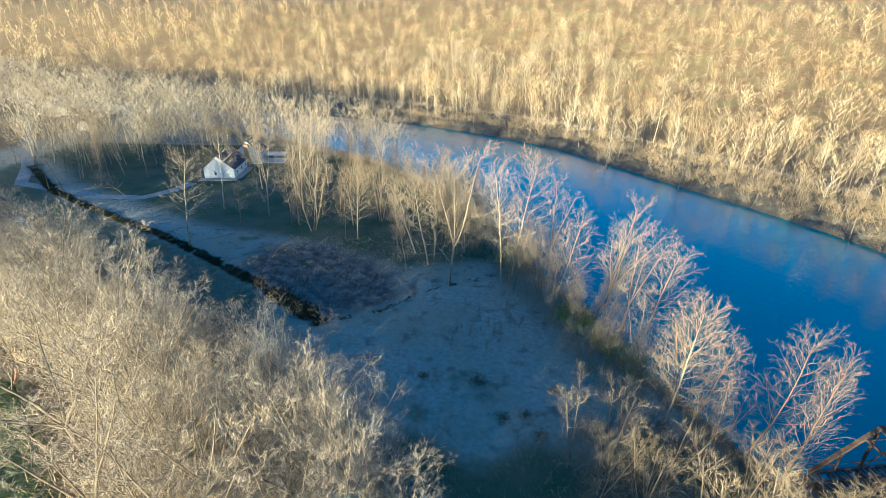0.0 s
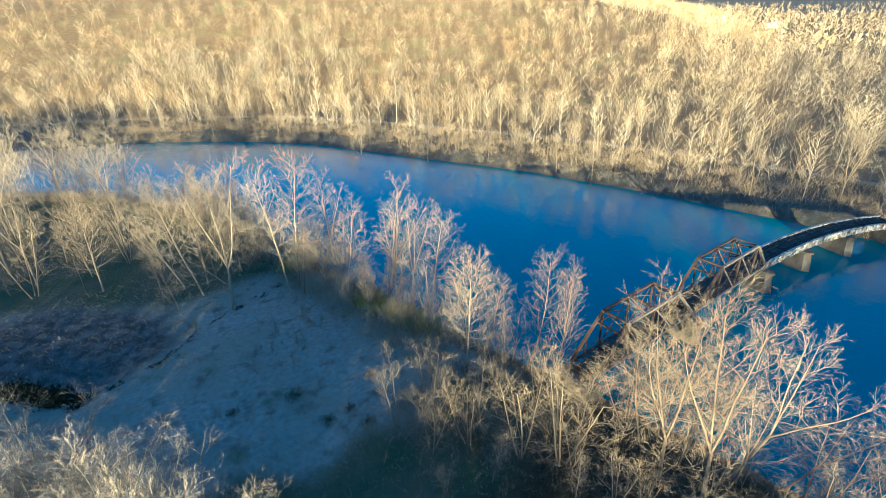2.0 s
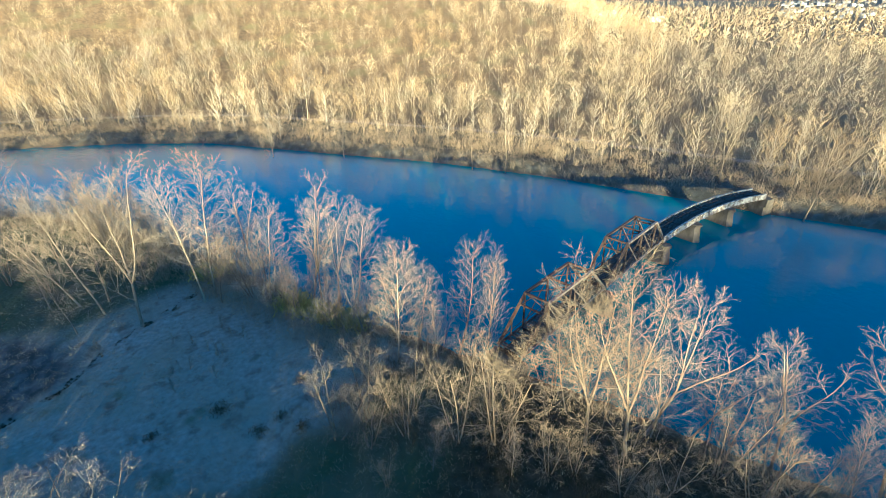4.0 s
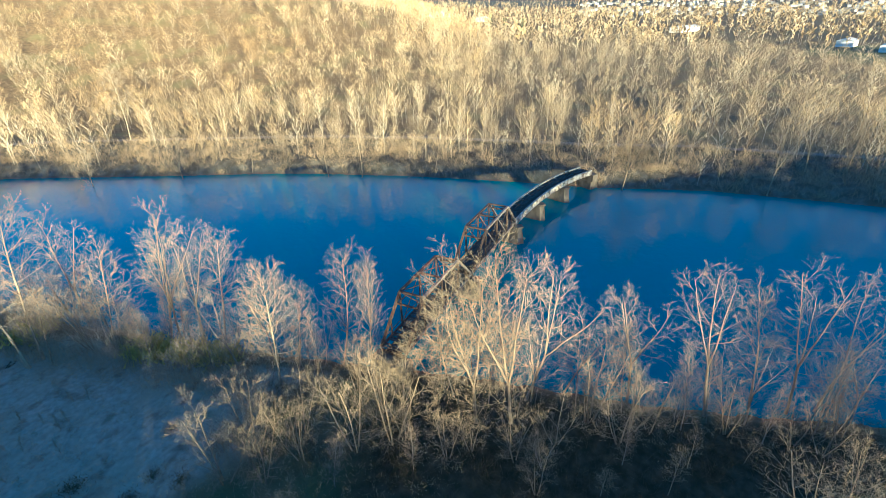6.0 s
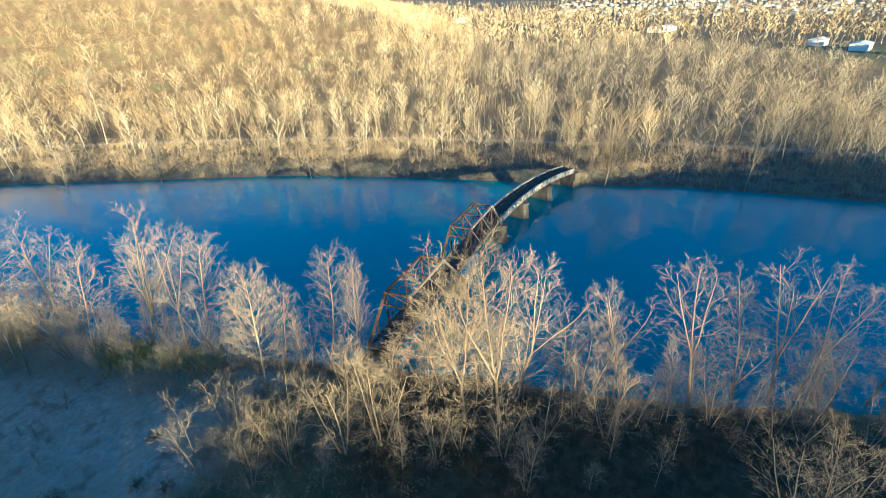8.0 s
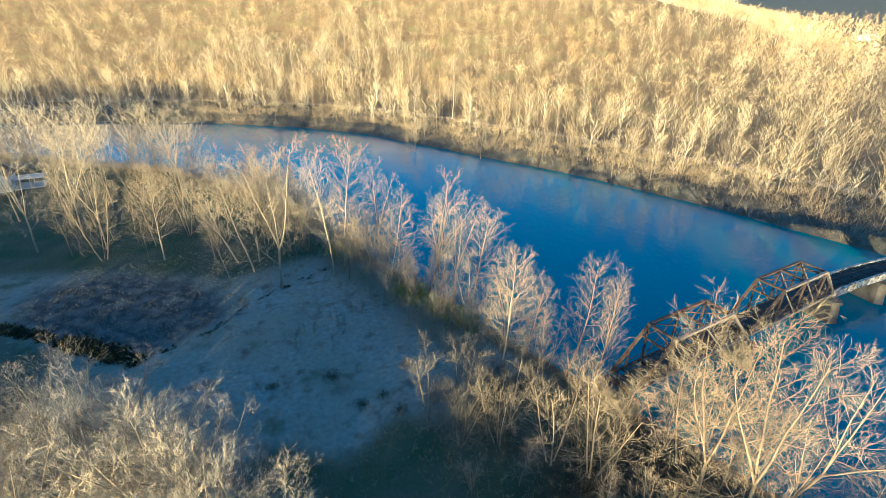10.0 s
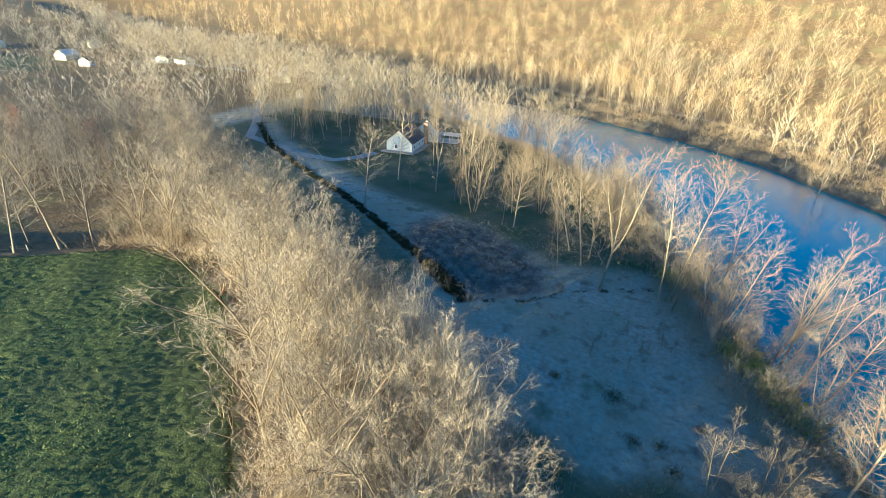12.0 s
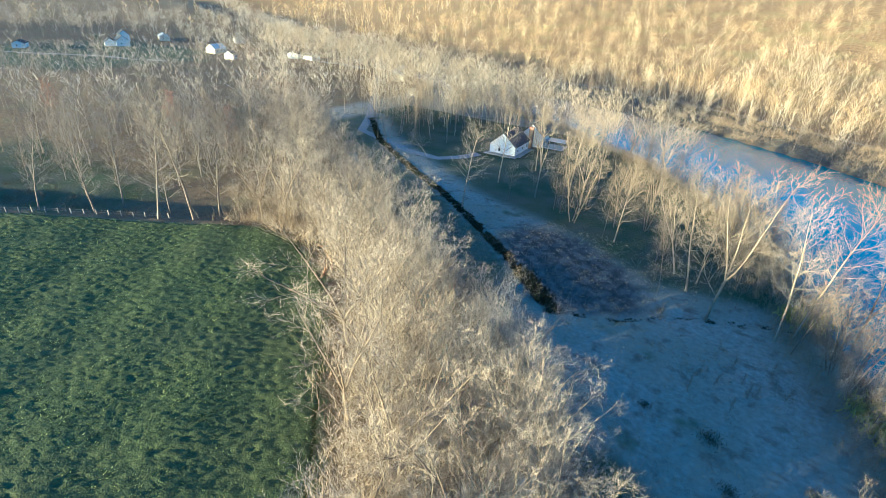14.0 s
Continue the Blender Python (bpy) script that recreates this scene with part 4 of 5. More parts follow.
# ---- woods too many to count ----
def far_shape(seed, twigs, limbs, twig_w, limb_w, spread=0.17, low=0.38, reach=0.13):
    """A small bare tree one metre tall: coordinates, triangles, and which are twigs."""
    r = np.random.RandomState(seed)
    v, f, kind = [], [], []

    def tri(p, q, w, k):
        d = q - p
        a = np.cross(d, r.normal(size=3))
        a = a / (np.linalg.norm(a) + 1e-9) * w
        n = len(v)
        v.extend((p - a, p + a, q))
        f.append((n, n + 1, n + 2))
        kind.append(k)

    bend = r.normal(size=2) * 0.04
    axis = lambda z: np.array((bend[0] * z * z, bend[1] * z * z, z))
    for a in range(3):
        w = limb_w * 1.25
        p, q = (np.array((math.cos(b), math.sin(b), 0)) * w for b in (a * 2.094, (a + 1) * 2.094))
        n = len(v)
        v.extend((p + (0, 0, -0.05), q + (0, 0, -0.05), axis(0.92)))
        f.append((n, n + 1, n + 2))
        kind.append(0)
    ends = []
    for i in range(limbs):
        u = (i + r.rand()) / limbs
        z = low + (0.93 - low) * u
        w = i * 2.4 + r.rand() * 0.8
        out = spread * ((0.65 + 0.35 * math.sin(math.pi * u)) * (1 - u) + 0.35 * u) * (0.7 + 0.5 * r.rand())
        p = axis(z)
        q = p + np.array((math.cos(w) * out, math.sin(w) * out, out * (0.9 + 0.8 * r.rand())))
        q[2] = min(q[2], 1.02)
        tri(p, q, limb_w, 0)
        ends.append((p, q))
    for i in range(twigs):
        p, q = ends[r.randint(len(ends))]
        s = p + (q - p) * (0.2 + 0.8 * r.rand())
        d = (q - p) / np.linalg.norm(q - p) * 0.8 + r.normal(size=3) * 0.55 + (0, 0, 0.3)
        tri(s, s + d / np.linalg.norm(d) * reach * (0.5 + 0.7 * r.rand()), twig_w, 1)
    return np.array(v), np.array(f), np.array(kind)


def woods(name, places, shapes, label, mats, seed=1):
    """One object of many trees; places are rows of x, y, height."""
    r = np.random.RandomState(seed)
    V, F, K, tone, n = [], [], [], [], 0
    P = np.array(places)
    ground_z = land(P[:, 0], P[:, 1])
    for (x, y, h), z in zip(P, ground_z):
        v, f, k = shapes[r.randint(len(shapes))]
        w, s = r.rand() * 6.283, h * (0.85 + 0.4 * r.rand())
        c, d = math.cos(w), math.sin(w)
        V.append(np.c_[(v[:, 0] * c - v[:, 1] * d) * s + x, (v[:, 0] * d + v[:, 1] * c) * s + y, v[:, 2] * h + z])
        F.append(f + n)
        K.append(k)
        tone.append(np.full(len(v), r.rand()))
        n += len(v)
    V, F, K = np.concatenate(V), np.concatenate(F), np.concatenate(K)
    me = bpy.data.meshes.new(name)
    me.vertices.add(len(V))
    me.vertices.foreach_set("co", V.ravel())
    me.loops.add(F.size)
    me.loops.foreach_set("vertex_index", F.ravel().astype(np.int32))
    me.polygons.add(len(F))
    me.polygons.foreach_set("loop_start", np.arange(0, F.size, 3, dtype=np.int32))
    me.polygons.foreach_set("material_index", K.astype(np.int32))
    for m in mats:
        me.materials.append(m)
    me.update(calc_edges=True)
    me.attributes.new("tone", "FLOAT", "POINT").data.foreach_set("value", np.concatenate(tone))
    return tagged(new(name, me), label, "woods", kind="stuff")


def fill(n, seed, area, ok, lo, hi):
    """n random places with heights, in an area x0, y0, x1, y1, where ok(x, y) holds."""
    r = np.random.RandomState(seed)
    out = np.zeros((0, 3))
    for _ in range(40):
        if len(out) >= n:
            break
        x, y = r.uniform(area[0], area[2], n * 2), r.uniform(area[1], area[3], n * 2)
        keep = ok(x, y, r.rand(n * 2))
        out = np.r_[out, np.c_[x, y, r.uniform(lo, hi, n * 2)][keep]]
    return out[:n]


MID = [far_shape(s, 170, 24, 0.0016, 0.0030, spread=0.33, low=0.24, reach=0.11) for s in range(8)]
FAR = [far_shape(40 + s, 115, 12, 0.0028, 0.0019, spread=0.42, low=0.28, reach=0.125) for s in range(14)]
SPARSE = [far_shape(70 + s, 44, 7, 0.0085, 0.006, spread=0.36, low=0.3, reach=0.14) for s in range(6)]
SPRIG = [far_shape(110 + s, 20, 3, 0.05, 0.012, spread=0.3, low=0.25, reach=0.2) for s in range(6)]
TUFT = [far_shape(90 + s, 34, 4, 0.024, 0.008, spread=0.27, low=0.3, reach=0.15) for s in range(6)]


def az_of(x, y):
    return np.degrees(np.arctan2(x, y))


def clear_of(x, y):
    """Away from the great trees opposite and the ground before them."""
    ok = np.ones(np.shape(x), bool)
    for a, b, *_ in OPPOSITE:
        for k in (1.0, 0.95, 0.90):
            ok &= np.hypot(x - a * k, y - b * k) > 6.5
    return ok


# strip along the far bank
woods("bank_woods", fill(900, 3, (-140, -180, 260, 400), lambda x, y, k: (lambda b: (b > 2) & clear_of(x, y) & ((b < 24) | (b > 32)) & (b < 62) & (az_of(x, y) < 118) & (k < np.where(b < 24, 1, 0.7)))(side(FAR_BANK, x, y)), 7, 19),
      MID, "dense bare trees along the far river bank", (FAR_BARK, FAR_TWIG), 2)
# the hillside
woods("hill_woods", fill(3500, 4, (-560, 40, 640, 660), lambda x, y, k: (lambda b, a, r: (b > 55) & (a > -80) & (a < 62) & (r < 640) & (k < np.interp(r, (200, 420, 950), (1, 1, 0.22))))(side(FAR_BANK, x, y), az_of(x, y), np.hypot(x, y)), 8, 16),
      FAR, "bare golden woods covering the far hillside", (FAR_BARK, FAR_TWIG), 5)
# the valley floor over the river
# browner and darker than the hill's twigs, with the valley's partial shade coloured in
VALLEY_TWIG = material("valley_twigs", (0.32, 0.24, 0.15), 0.9)
paint(VALLEY_TWIG, toned(VALLEY_TWIG, (0.37, 0.275, 0.17), (0.19, 0.145, 0.10), (0.46, 0.37, 0.25)))
woods("valley_woods", fill(1250, 6, (180, -420, 900, 380), lambda x, y, k: (lambda b, a, r: (b > 50) & (a > 52) & (a < 116) & (r < np.interp(a, (56, 76, 92, 100), (570, 520, 450, 400))) & (k < np.interp(r, (150, 350, 700), (1, 1, 0.45))))(side(FAR_BANK, x, y), az_of(x, y), np.hypot(x, y)), 9, 18),
      FAR, "bare brown woods on the valley floor", (FAR_BARK, VALLEY_TWIG), 7)
# this side, beyond the crop and round the houses
woods("lowland_woods", fill(1300, 8, (-800, 30, -60, 700), lambda x, y, k: (lambda n, a, r: (n < -3) & (a > -92) & (a < -14) & (r > 205) & (r < 760) & ((r < 300) | (k < 0.45)) & (np.hypot(x + 450, y - 178) > 98) & ((r > 520) | (k < np.where(a < -55, 0.35, 1))))(side(NEAR_BANK, x, y), az_of(x, y), np.hypot(x, y)), 12, 22),
      FAR, "bare grey woods between scattered houses", (FAR_BARK, LOW_TWIG), 9)
woods("riverside_woods", fill(380, 12, (-420, 120, 10, 330), lambda x, y, k: (lambda n: (n < -2) & (n > -70) & (y > 0.35 * -x + 165) & (np.hypot(x + 77, y - 172) > 30))(side(NEAR_BANK, x, y)), 15, 26),
      MID, "pale bare sycamore woods by the river bend", (BARK_WHITE, TWIG_PALE), 13)
woods("belt_saplings", fill(900, 19, (-92, -50, 30, 110), lambda x, y, k: (side(BELT_FOOT, x, y) > 1) & (side(CROP_EDGE, x, y) < -2.5), 6, 11),
      MID, "crowded bare saplings between the belt's taller trees", (BARK_TAN, TWIG_TAN), 20)
woods("bank_saplings", fill(260, 27, (-30, 50, 45, 165), lambda x, y, k: (lambda n: (n < -1) & (n > -13))(side(NEAR_BANK, x, y)), 4, 9),
      MID, "crowded brown saplings along the river bank", (BARK_TAN, TWIG_TAN), 28)
woods("grove_saplings", fill(330, 37, (-150, 96, 10, 262), lambda x, y, k: (lambda n, a: (n < -2) & (n > np.where(a < -17, -34, -22)) & (np.hypot(x + 77, y - 168) > 20))(side(NEAR_BANK, x, y), az_of(x, y)), 5, 12),
      MID, "crowded young bare trees between the sycamores", (BARK_TAN, TWIG_BROWN), 38)
woods("belt_rear", fill(120, 39, (-170, 76, -80, 150), lambda x, y, k: (side(BELT_FOOT, x, y) > 1) & (side(CROP_EDGE, x, y) < -3), 11, 17),
      MID, "dense bare grey trees at the belt's far end", (BARK_GREY, TWIG_GREY), 40)
woods("upstream_woods", fill(170, 43, (-760, 300, -240, 560), lambda x, y, k: (lambda n: (n < -2) & (n > -30))(side(NEAR_BANK, x, y)), 17, 25),
      FAR, "pale bare trees hiding the river's upper reach", (FAR_BARK, LOW_TWIG), 44)
woods("pale_grove", fill(70, 29, (-60, 300, 110, 400), lambda x, y, k: side(FAR_BANK, x, y) > 40, 20, 27),
      MID, "tall pale sycamores at the foot of the hill", (BARK_WHITE, TWIG_PALE), 30)
woods("belt_thicket", fill(260, 18, (-30, -4, 8, 38), lambda x, y, k: (side(BELT_FOOT, x, y) > 1.5) & (side(CROP_EDGE, x, y) < -2), 6, 10.5),
      MID, "crowded young trees of the belt", (BARK_TAN, TWIG_TAN), 22)
# out of view: raises the southern rise's shadow line
woods("south_woods", fill(900, 20, (-430, -260, 110, -190), lambda x, y, k: side(NEAR_BANK, x, y) < -15, 9, 13),
      SPARSE, "unseen bare woods added on the southern rise to block sun", (FAR_BARK, LOW_TWIG), 23)
# belt carried on out of view, added for its shade on bank and thicket
woods("belt_woods", fill(170, 17, (-30, -130, 90, 0), lambda x, y, k: (side(BELT_FOOT, x, y) > 0) & (side(CROP_EDGE, x, y) < -2) & (y < -8), 6, 10),
      MID, "unseen bare trees added behind the meadow to shade the bank", (BARK_TAN, TWIG_TAN), 18)
woods("distant_woods", fill(2200, 14, (-1500, -600, 2400, 2400), lambda x, y, k: (lambda b, a, r: ((b > 60) | (a < -38)) & (a > -92) & (a < 116) & (r > np.where(a > 52, 480, 640)) & (r < 2200) & ((a < 52) | (k < 0.85)))(side(FAR_BANK, x, y), az_of(x, y), np.hypot(x, y)), 12, 20),
      TUFT, "distant bare woods on the horizon", (FAR_BARK, FAR_TWIG), 15)

woods("town_trees", fill(1100, 41, (300, -900, 2600, 1300), lambda x, y, k: (lambda a, r: (a > 52) & (a < 114) & (r > 900) & (r < 2500))(az_of(x, y), np.hypot(x, y)), 8, 15),
      TUFT, "bare trees between the roofs of the town", (FAR_BARK, VALLEY_TWIG), 42)

woods("plain_woods", fill(2600, 46, (300, -800, 1900, 1100), lambda x, y, k: (lambda a, r: (a > 46) & (a < 116) & (r > np.where(a > 84, 560, 470)) & (r < 1500) & (k < np.interp(r, (470, 900, 1500), (1, 0.6, 0.25))))(az_of(x, y), np.hypot(x, y)), 10, 16),
      SPRIG, "bare tan woods on the plain before the town", (FAR_BARK, VALLEY_TWIG), 47)
woods("crest_woods", fill(900, 48, (350, 300, 1000, 1000), lambda x, y, k: (lambda a, r: (a > 36) & (a < 60) & (r > 540) & (r < 1150))(az_of(x, y), np.hypot(x, y)), 9, 17),
      SPARSE, "bare golden woods over the hill's crest", (FAR_BARK, FAR_TWIG), 49)
woods("plateau_woods", fill(900, 50, (400, 500, 1600, 1600), lambda x, y, k: (lambda a, r: (a > 28) & (a < 60) & (r > 1050) & (r < 1800))(az_of(x, y), np.hypot(x, y)), 10, 16),
      SPRIG, "bare tan woods on the plateau behind the hill", (FAR_BARK, VALLEY_TWIG), 51)
woods("ridge_woods", fill(3000, 16, (-900, 200, 950, 1150), lambda x, y, k: (lambda b, a, r: (b > 60) & (a > -75) & (a < 58) & (r > 560) & (r < 1150))(side(FAR_BANK, x, y), az_of(x, y), np.hypot(x, y)), 13, 20),
      SPARSE, "bare woods along the ridge top", (FAR_BARK, FAR_TWIG), 16)


# ---- undergrowth, hedge, crop and meadow cover ----
def bush_shape(seed, blades, w, spread, up, reach):
    r = np.random.RandomState(seed)
    v, f, k = [], [], []
    for i in range(blades):
        p = np.array((*(r.normal(size=2) * spread * 0.5), r.rand() * up * 0.5))
        d = np.array((*(r.normal(size=2) * 0.6), 0.7 + 0.5 * r.rand()))
        q = p + d / np.linalg.norm(d) * reach * (0.5 + 0.7 * r.rand())
        a = np.cross(d, r.normal(size=3))
        a = a / np.linalg.norm(a) * w
        n = len(v)
        v.extend((p - a, p + a, q))
        f.append((n, n + 1, n + 2))
        k.append(0)
    return np.array(v), np.array(f), np.array(k)


BRUSH_MAT = material("brush_twigs", (0.34, 0.25, 0.16), 0.95)
paint(BRUSH_MAT, varied(BRUSH_MAT, (0.42, 0.32, 0.21), (0.26, 0.19, 0.12), True))
BRUSH = [bush_shape(s, 36, 0.008, 0.8, 0.6, 0.9) for s in range(5)]
woods("undergrowth", np.r_[
    fill(1200, 21, (-95, -90, 60, 125), lambda x, y, k: (side(BELT_FOOT, x, y) > 0.5) & (side(CROP_EDGE, x, y) < -1), 2.0, 5.0),
    fill(1000, 22, (-150, 52, 90, 262), lambda x, y, k: (lambda n: (n < -0.5) & (n > -14) & (np.hypot(x + 77, y - 168) > 18))(side(NEAR_BANK, x, y)), 1.5, 3.8),
    fill(1900, 23, (-60, -120, 230, 320), lambda x, y, k: (lambda b: (b > 0.3) & (b < 27))(side(FAR_BANK, x, y)), 1.8, 4.6)],
    BRUSH, "tangled bare undergrowth and brambles under the trees", (BRUSH_MAT,), 3)["category"] = "undergrowth"

# brambles far darker than the brush: the understorey's deep shade is in their colour
SHADE_BRAMBLE_MAT = material("shade_dark_brambles", (0.1, 0.075, 0.055), 0.95)
paint(SHADE_BRAMBLE_MAT, varied(SHADE_BRAMBLE_MAT, (0.10, 0.075, 0.05), (0.035, 0.037, 0.022), True))
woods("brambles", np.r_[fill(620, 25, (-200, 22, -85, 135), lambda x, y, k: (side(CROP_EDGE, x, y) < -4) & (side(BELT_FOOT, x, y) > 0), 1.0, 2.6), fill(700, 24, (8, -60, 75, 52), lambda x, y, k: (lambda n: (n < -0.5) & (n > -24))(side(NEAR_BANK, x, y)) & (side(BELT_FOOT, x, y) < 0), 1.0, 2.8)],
      BRUSH, "tangled brambles by the woods, coloured dark for the shade there", (SHADE_BRAMBLE_MAT,), 5)["category"] = "undergrowth"
HEDGE_MAT = material("dark_hedge", (0.05, 0.06, 0.03), 0.95)
paint(HEDGE_MAT, varied(HEDGE_MAT, (0.04, 0.046, 0.022), (0.02, 0.025, 0.013), True))
LEAFY = [bush_shape(60 + s, 64, 0.075, 0.7, 0.9, 0.45) for s in range(4)]
woods("ditch_hedge", [(x, y, rng.uniform(0.6, 1.15) * (1.9 if x > -34 else 1)) for x, y in scatter(HEDGE, -1.0, 1.0, 0.75, rng)] + [(x, y, rng.uniform(0.28, 0.5)) for x, y in scatter(THIN_DITCH, -0.5, 0.5, 0.6, rng)], LEAFY, "dark low hedge growing in a field ditch", (HEDGE_MAT,), 4)["category"] = "hedge"

GOLD_MAT = material("yellow_green_shrub", (0.24, 0.2, 0.06), 0.9)
paint(GOLD_MAT, varied(GOLD_MAT, (0.60, 0.46, 0.13), (0.28, 0.27, 0.08), True))
for k, (x, y, s) in enumerate(((24.2, 77.6, 3.0), (25.4, 74, 3.2), (27.2, 70.6, 3.5), (28.6, 67.6, 3.1), (30.6, 64.6, 3.2), (26.5, 80, 2.6), (15.5, 99, 3.6), (18, 101, 3.0), (29.5, 71, 2.8))):
    v, f, kk = bush_shape(90 + k, 420, 0.05, 0.8, 0.9, 0.45)
    ob = woods("shrub", [(x, y, s)], [(v, f, kk)], "yellow-green shrub in leaf beside the river bank", (GOLD_MAT,), k)
    ob["kind"], ob["category"] = "thing", "shrub"
    del ob["kind"]

CROP_MAT = material("crop_leaves", (0.09, 0.16, 0.04), 0.75)
paint(CROP_MAT, noise_mix(CROP_MAT, 0.07, None, (0.10, 0.13, 0.04), 0.45, 0.7, base=varied(CROP_MAT, (0.30, 0.34, 0.13), (0.12, 0.165, 0.055), True)))
CROP_MAT_COVER = material("crop_canopy", (0.12, 0.19, 0.06), 0.8)
paint(CROP_MAT_COVER, noise_mix(CROP_MAT_COVER, 0.05, None, (0.08, 0.095, 0.035), 0.45, 0.7, base=noise_mix(CROP_MAT_COVER, 2.6, (0.10, 0.125, 0.04), (0.035, 0.052, 0.019), 0.38, 0.66, 8)))
relief(CROP_MAT_COVER, 5.0, 0.9, 0.12, 6)
CLUMP = [bush_shape(120 + s, 9, 0.06, 0.5, 0.35, 0.42) for s in range(6)]
woods("crop_plants", fill(9000, 31, (-138, -6, -22, 60), lambda x, y, k: (side(CROP_EDGE, x, y) > 0.6) & (az_of(x, y) > -100), 0.7, 1.25), CLUMP, "leafy green cover crop in uneven clumps", (CROP_MAT,), 6)["category"] = "crop"

# the crop's closed canopy, in soft uneven heaps
cx, cy = np.arange(-140, -16, 0.4), np.arange(-14, 61, 0.4)
CX, CY = np.meshgrid(cx, cy)
wob = np.array([[noise.noise((x * 0.7, y * 0.7, 0.0)) * 0.06 + noise.noise((x * 1.9, y * 1.9, 4.0)) * 0.24 + noise.noise((x * 0.12, y * 0.12, 9.0)) * 0.10 for x in cx] for y in cy])
keep = side(CROP_EDGE, CX, CY)
me = grid_mesh("crop_cover", cx, cy, land(CX, CY) + np.where(keep > 0.4, 0.30 + wob, -1.2))
me.materials.append(CROP_MAT_COVER)
tagged(new("crop_cover", me), "dense low green cover crop in uneven heaps", "crop", kind="stuff")

STALK_MAT = material("dry_grass", (0.36, 0.3, 0.2), 0.95)
paint(STALK_MAT, varied(STALK_MAT, (0.42, 0.36, 0.25), (0.24, 0.19, 0.12), True))
STALK = [bush_shape(150 + s, 8, 0.02, 0.5, 0.1, 0.45) for s in range(5)]
woods("meadow_grass", fill(6000, 33, (-60, 20, 36, 112), lambda x, y, k: (side(BELT_FOOT, x, y) < 0) & (side(NEAR_BANK, x, y) < -7), 0.6, 1.3), STALK, "dry bleached grass tussocks in the meadow", (STALK_MAT,), 8)["category"] = "grass"

# ---- the town far off ----
bm = bmesh.new()
r = random.Random(77)
for _ in range(620):
    a, d = radians(r.uniform(72, 114)), 1150 + 1350 * r.random()
    x, y = math.sin(a) * d, math.cos(a) * d
    z = height(x, y)
    w, l, h, rf = r.uniform(5, 9), r.uniform(7, 13), r.uniform(3, 6), r.uniform(1.5, 3)
    c, s = math.cos(r.uniform(0, 3.1)), 0
    s = math.sqrt(max(0, 1 - c * c))
    at = lambda px, py, pz: bm.verts.new((x + px * c - py * s, y + px * s + py * c, z + pz))
    lo = [at(px, py, -1) for px, py in ((-w / 2, -l / 2), (w / 2, -l / 2), (w / 2, l / 2), (-w / 2, l / 2))]
    hi = [at(px, py, h) for px, py in ((-w / 2, -l / 2), (w / 2, -l / 2), (w / 2, l / 2), (-w / 2, l / 2))]
    t0, t1 = at(0, -l / 2, h + rf), at(0, l / 2, h + rf)
    for i in range(4):
        bm.faces.new((lo[i], lo[(i + 1) % 4], hi[(i + 1) % 4], hi[i])).material_index = 0
    for fv in ((hi[0], hi[1], t0), (hi[2], hi[3], t1)):
        bm.faces.new(fv).material_index = 0
    for fv in ((hi[1], hi[2], t1, t0), (hi[3], hi[0], t0, t1)):
        bm.faces.new(fv).material_index = 1
me = bpy.data.meshes.new("town")
bm.to_mesh(me)
bm.free()
TOWN_WALL = material("town_walls", (0.6, 0.58, 0.55), 0.8)
paint(TOWN_WALL, varied(TOWN_WALL, (0.50, 0.49, 0.47), (0.16, 0.14, 0.12), True))
TOWN_ROOF = material("town_roofs", (0.3, 0.3, 0.32), 0.7)
paint(TOWN_ROOF, varied(TOWN_ROOF, (0.42, 0.44, 0.48), (0.10, 0.09, 0.09), True))
me.materials.append(TOWN_WALL)
me.materials.append(TOWN_ROOF)
tagged(new("town", me), "pale roofs and walls of a distant valley town", "town", kind="stuff")


# ---- tracks, rails, logs and small growth ----
def ribbon_mesh(name, line, width, lift, mat, step=2.5):
    """A strip of ground cover laid along a line, a little above the land."""
    p = np.array(line, float)
    n = max(4, int(np.hypot(*np.diff(p, axis=0).T).sum() / step))
    p = resample(p, n)
    d = np.gradient(p, axis=0)
    d /= np.hypot(d[:, 0], d[:, 1])[:, None]
    o = np.c_[-d[:, 1], d[:, 0]] * width / 2
    bm = bmesh.new()
    rows = []
    for a, b in zip(p, o):
        xs_, ys_ = a[0] + b[0] * np.linspace(-1, 1, 4), a[1] + b[1] * np.linspace(-1, 1, 4)
        zs_ = land(xs_, ys_)
        rows.append([bm.verts.new((x, y, z + lift)) for x, y, z in zip(xs_, ys_, zs_)])
    for r0, r1 in zip(rows, rows[1:]):
        for k in range(3):
            bm.faces.new((r0[k], r1[k], r1[k + 1], r0[k + 1]))
    me = bpy.data.meshes.new(name)
    bmesh.ops.recalc_face_normals(bm, faces=bm.faces)
    bm.to_mesh(me)
    bm.free()
    if me.polygons[0].normal.z < 0:
        me.flip_normals()
    me.materials.append(mat)
    return new(name, me)


GRAVEL = material("pale_gravel", (0.32, 0.30, 0.28), 0.95)
paint(GRAVEL, noise_mix(GRAVEL, 1.5, (0.36, 0.34, 0.32), (0.22, 0.20, 0.17), 0.4, 0.7, 8))
BALLAST = material("rail_ballast", (0.26, 0.24, 0.22), 0.95)
paint(BALLAST, noise_mix(BALLAST, 1.2, (0.21, 0.19, 0.17), (0.12, 0.105, 0.09), 0.4, 0.7, 8))
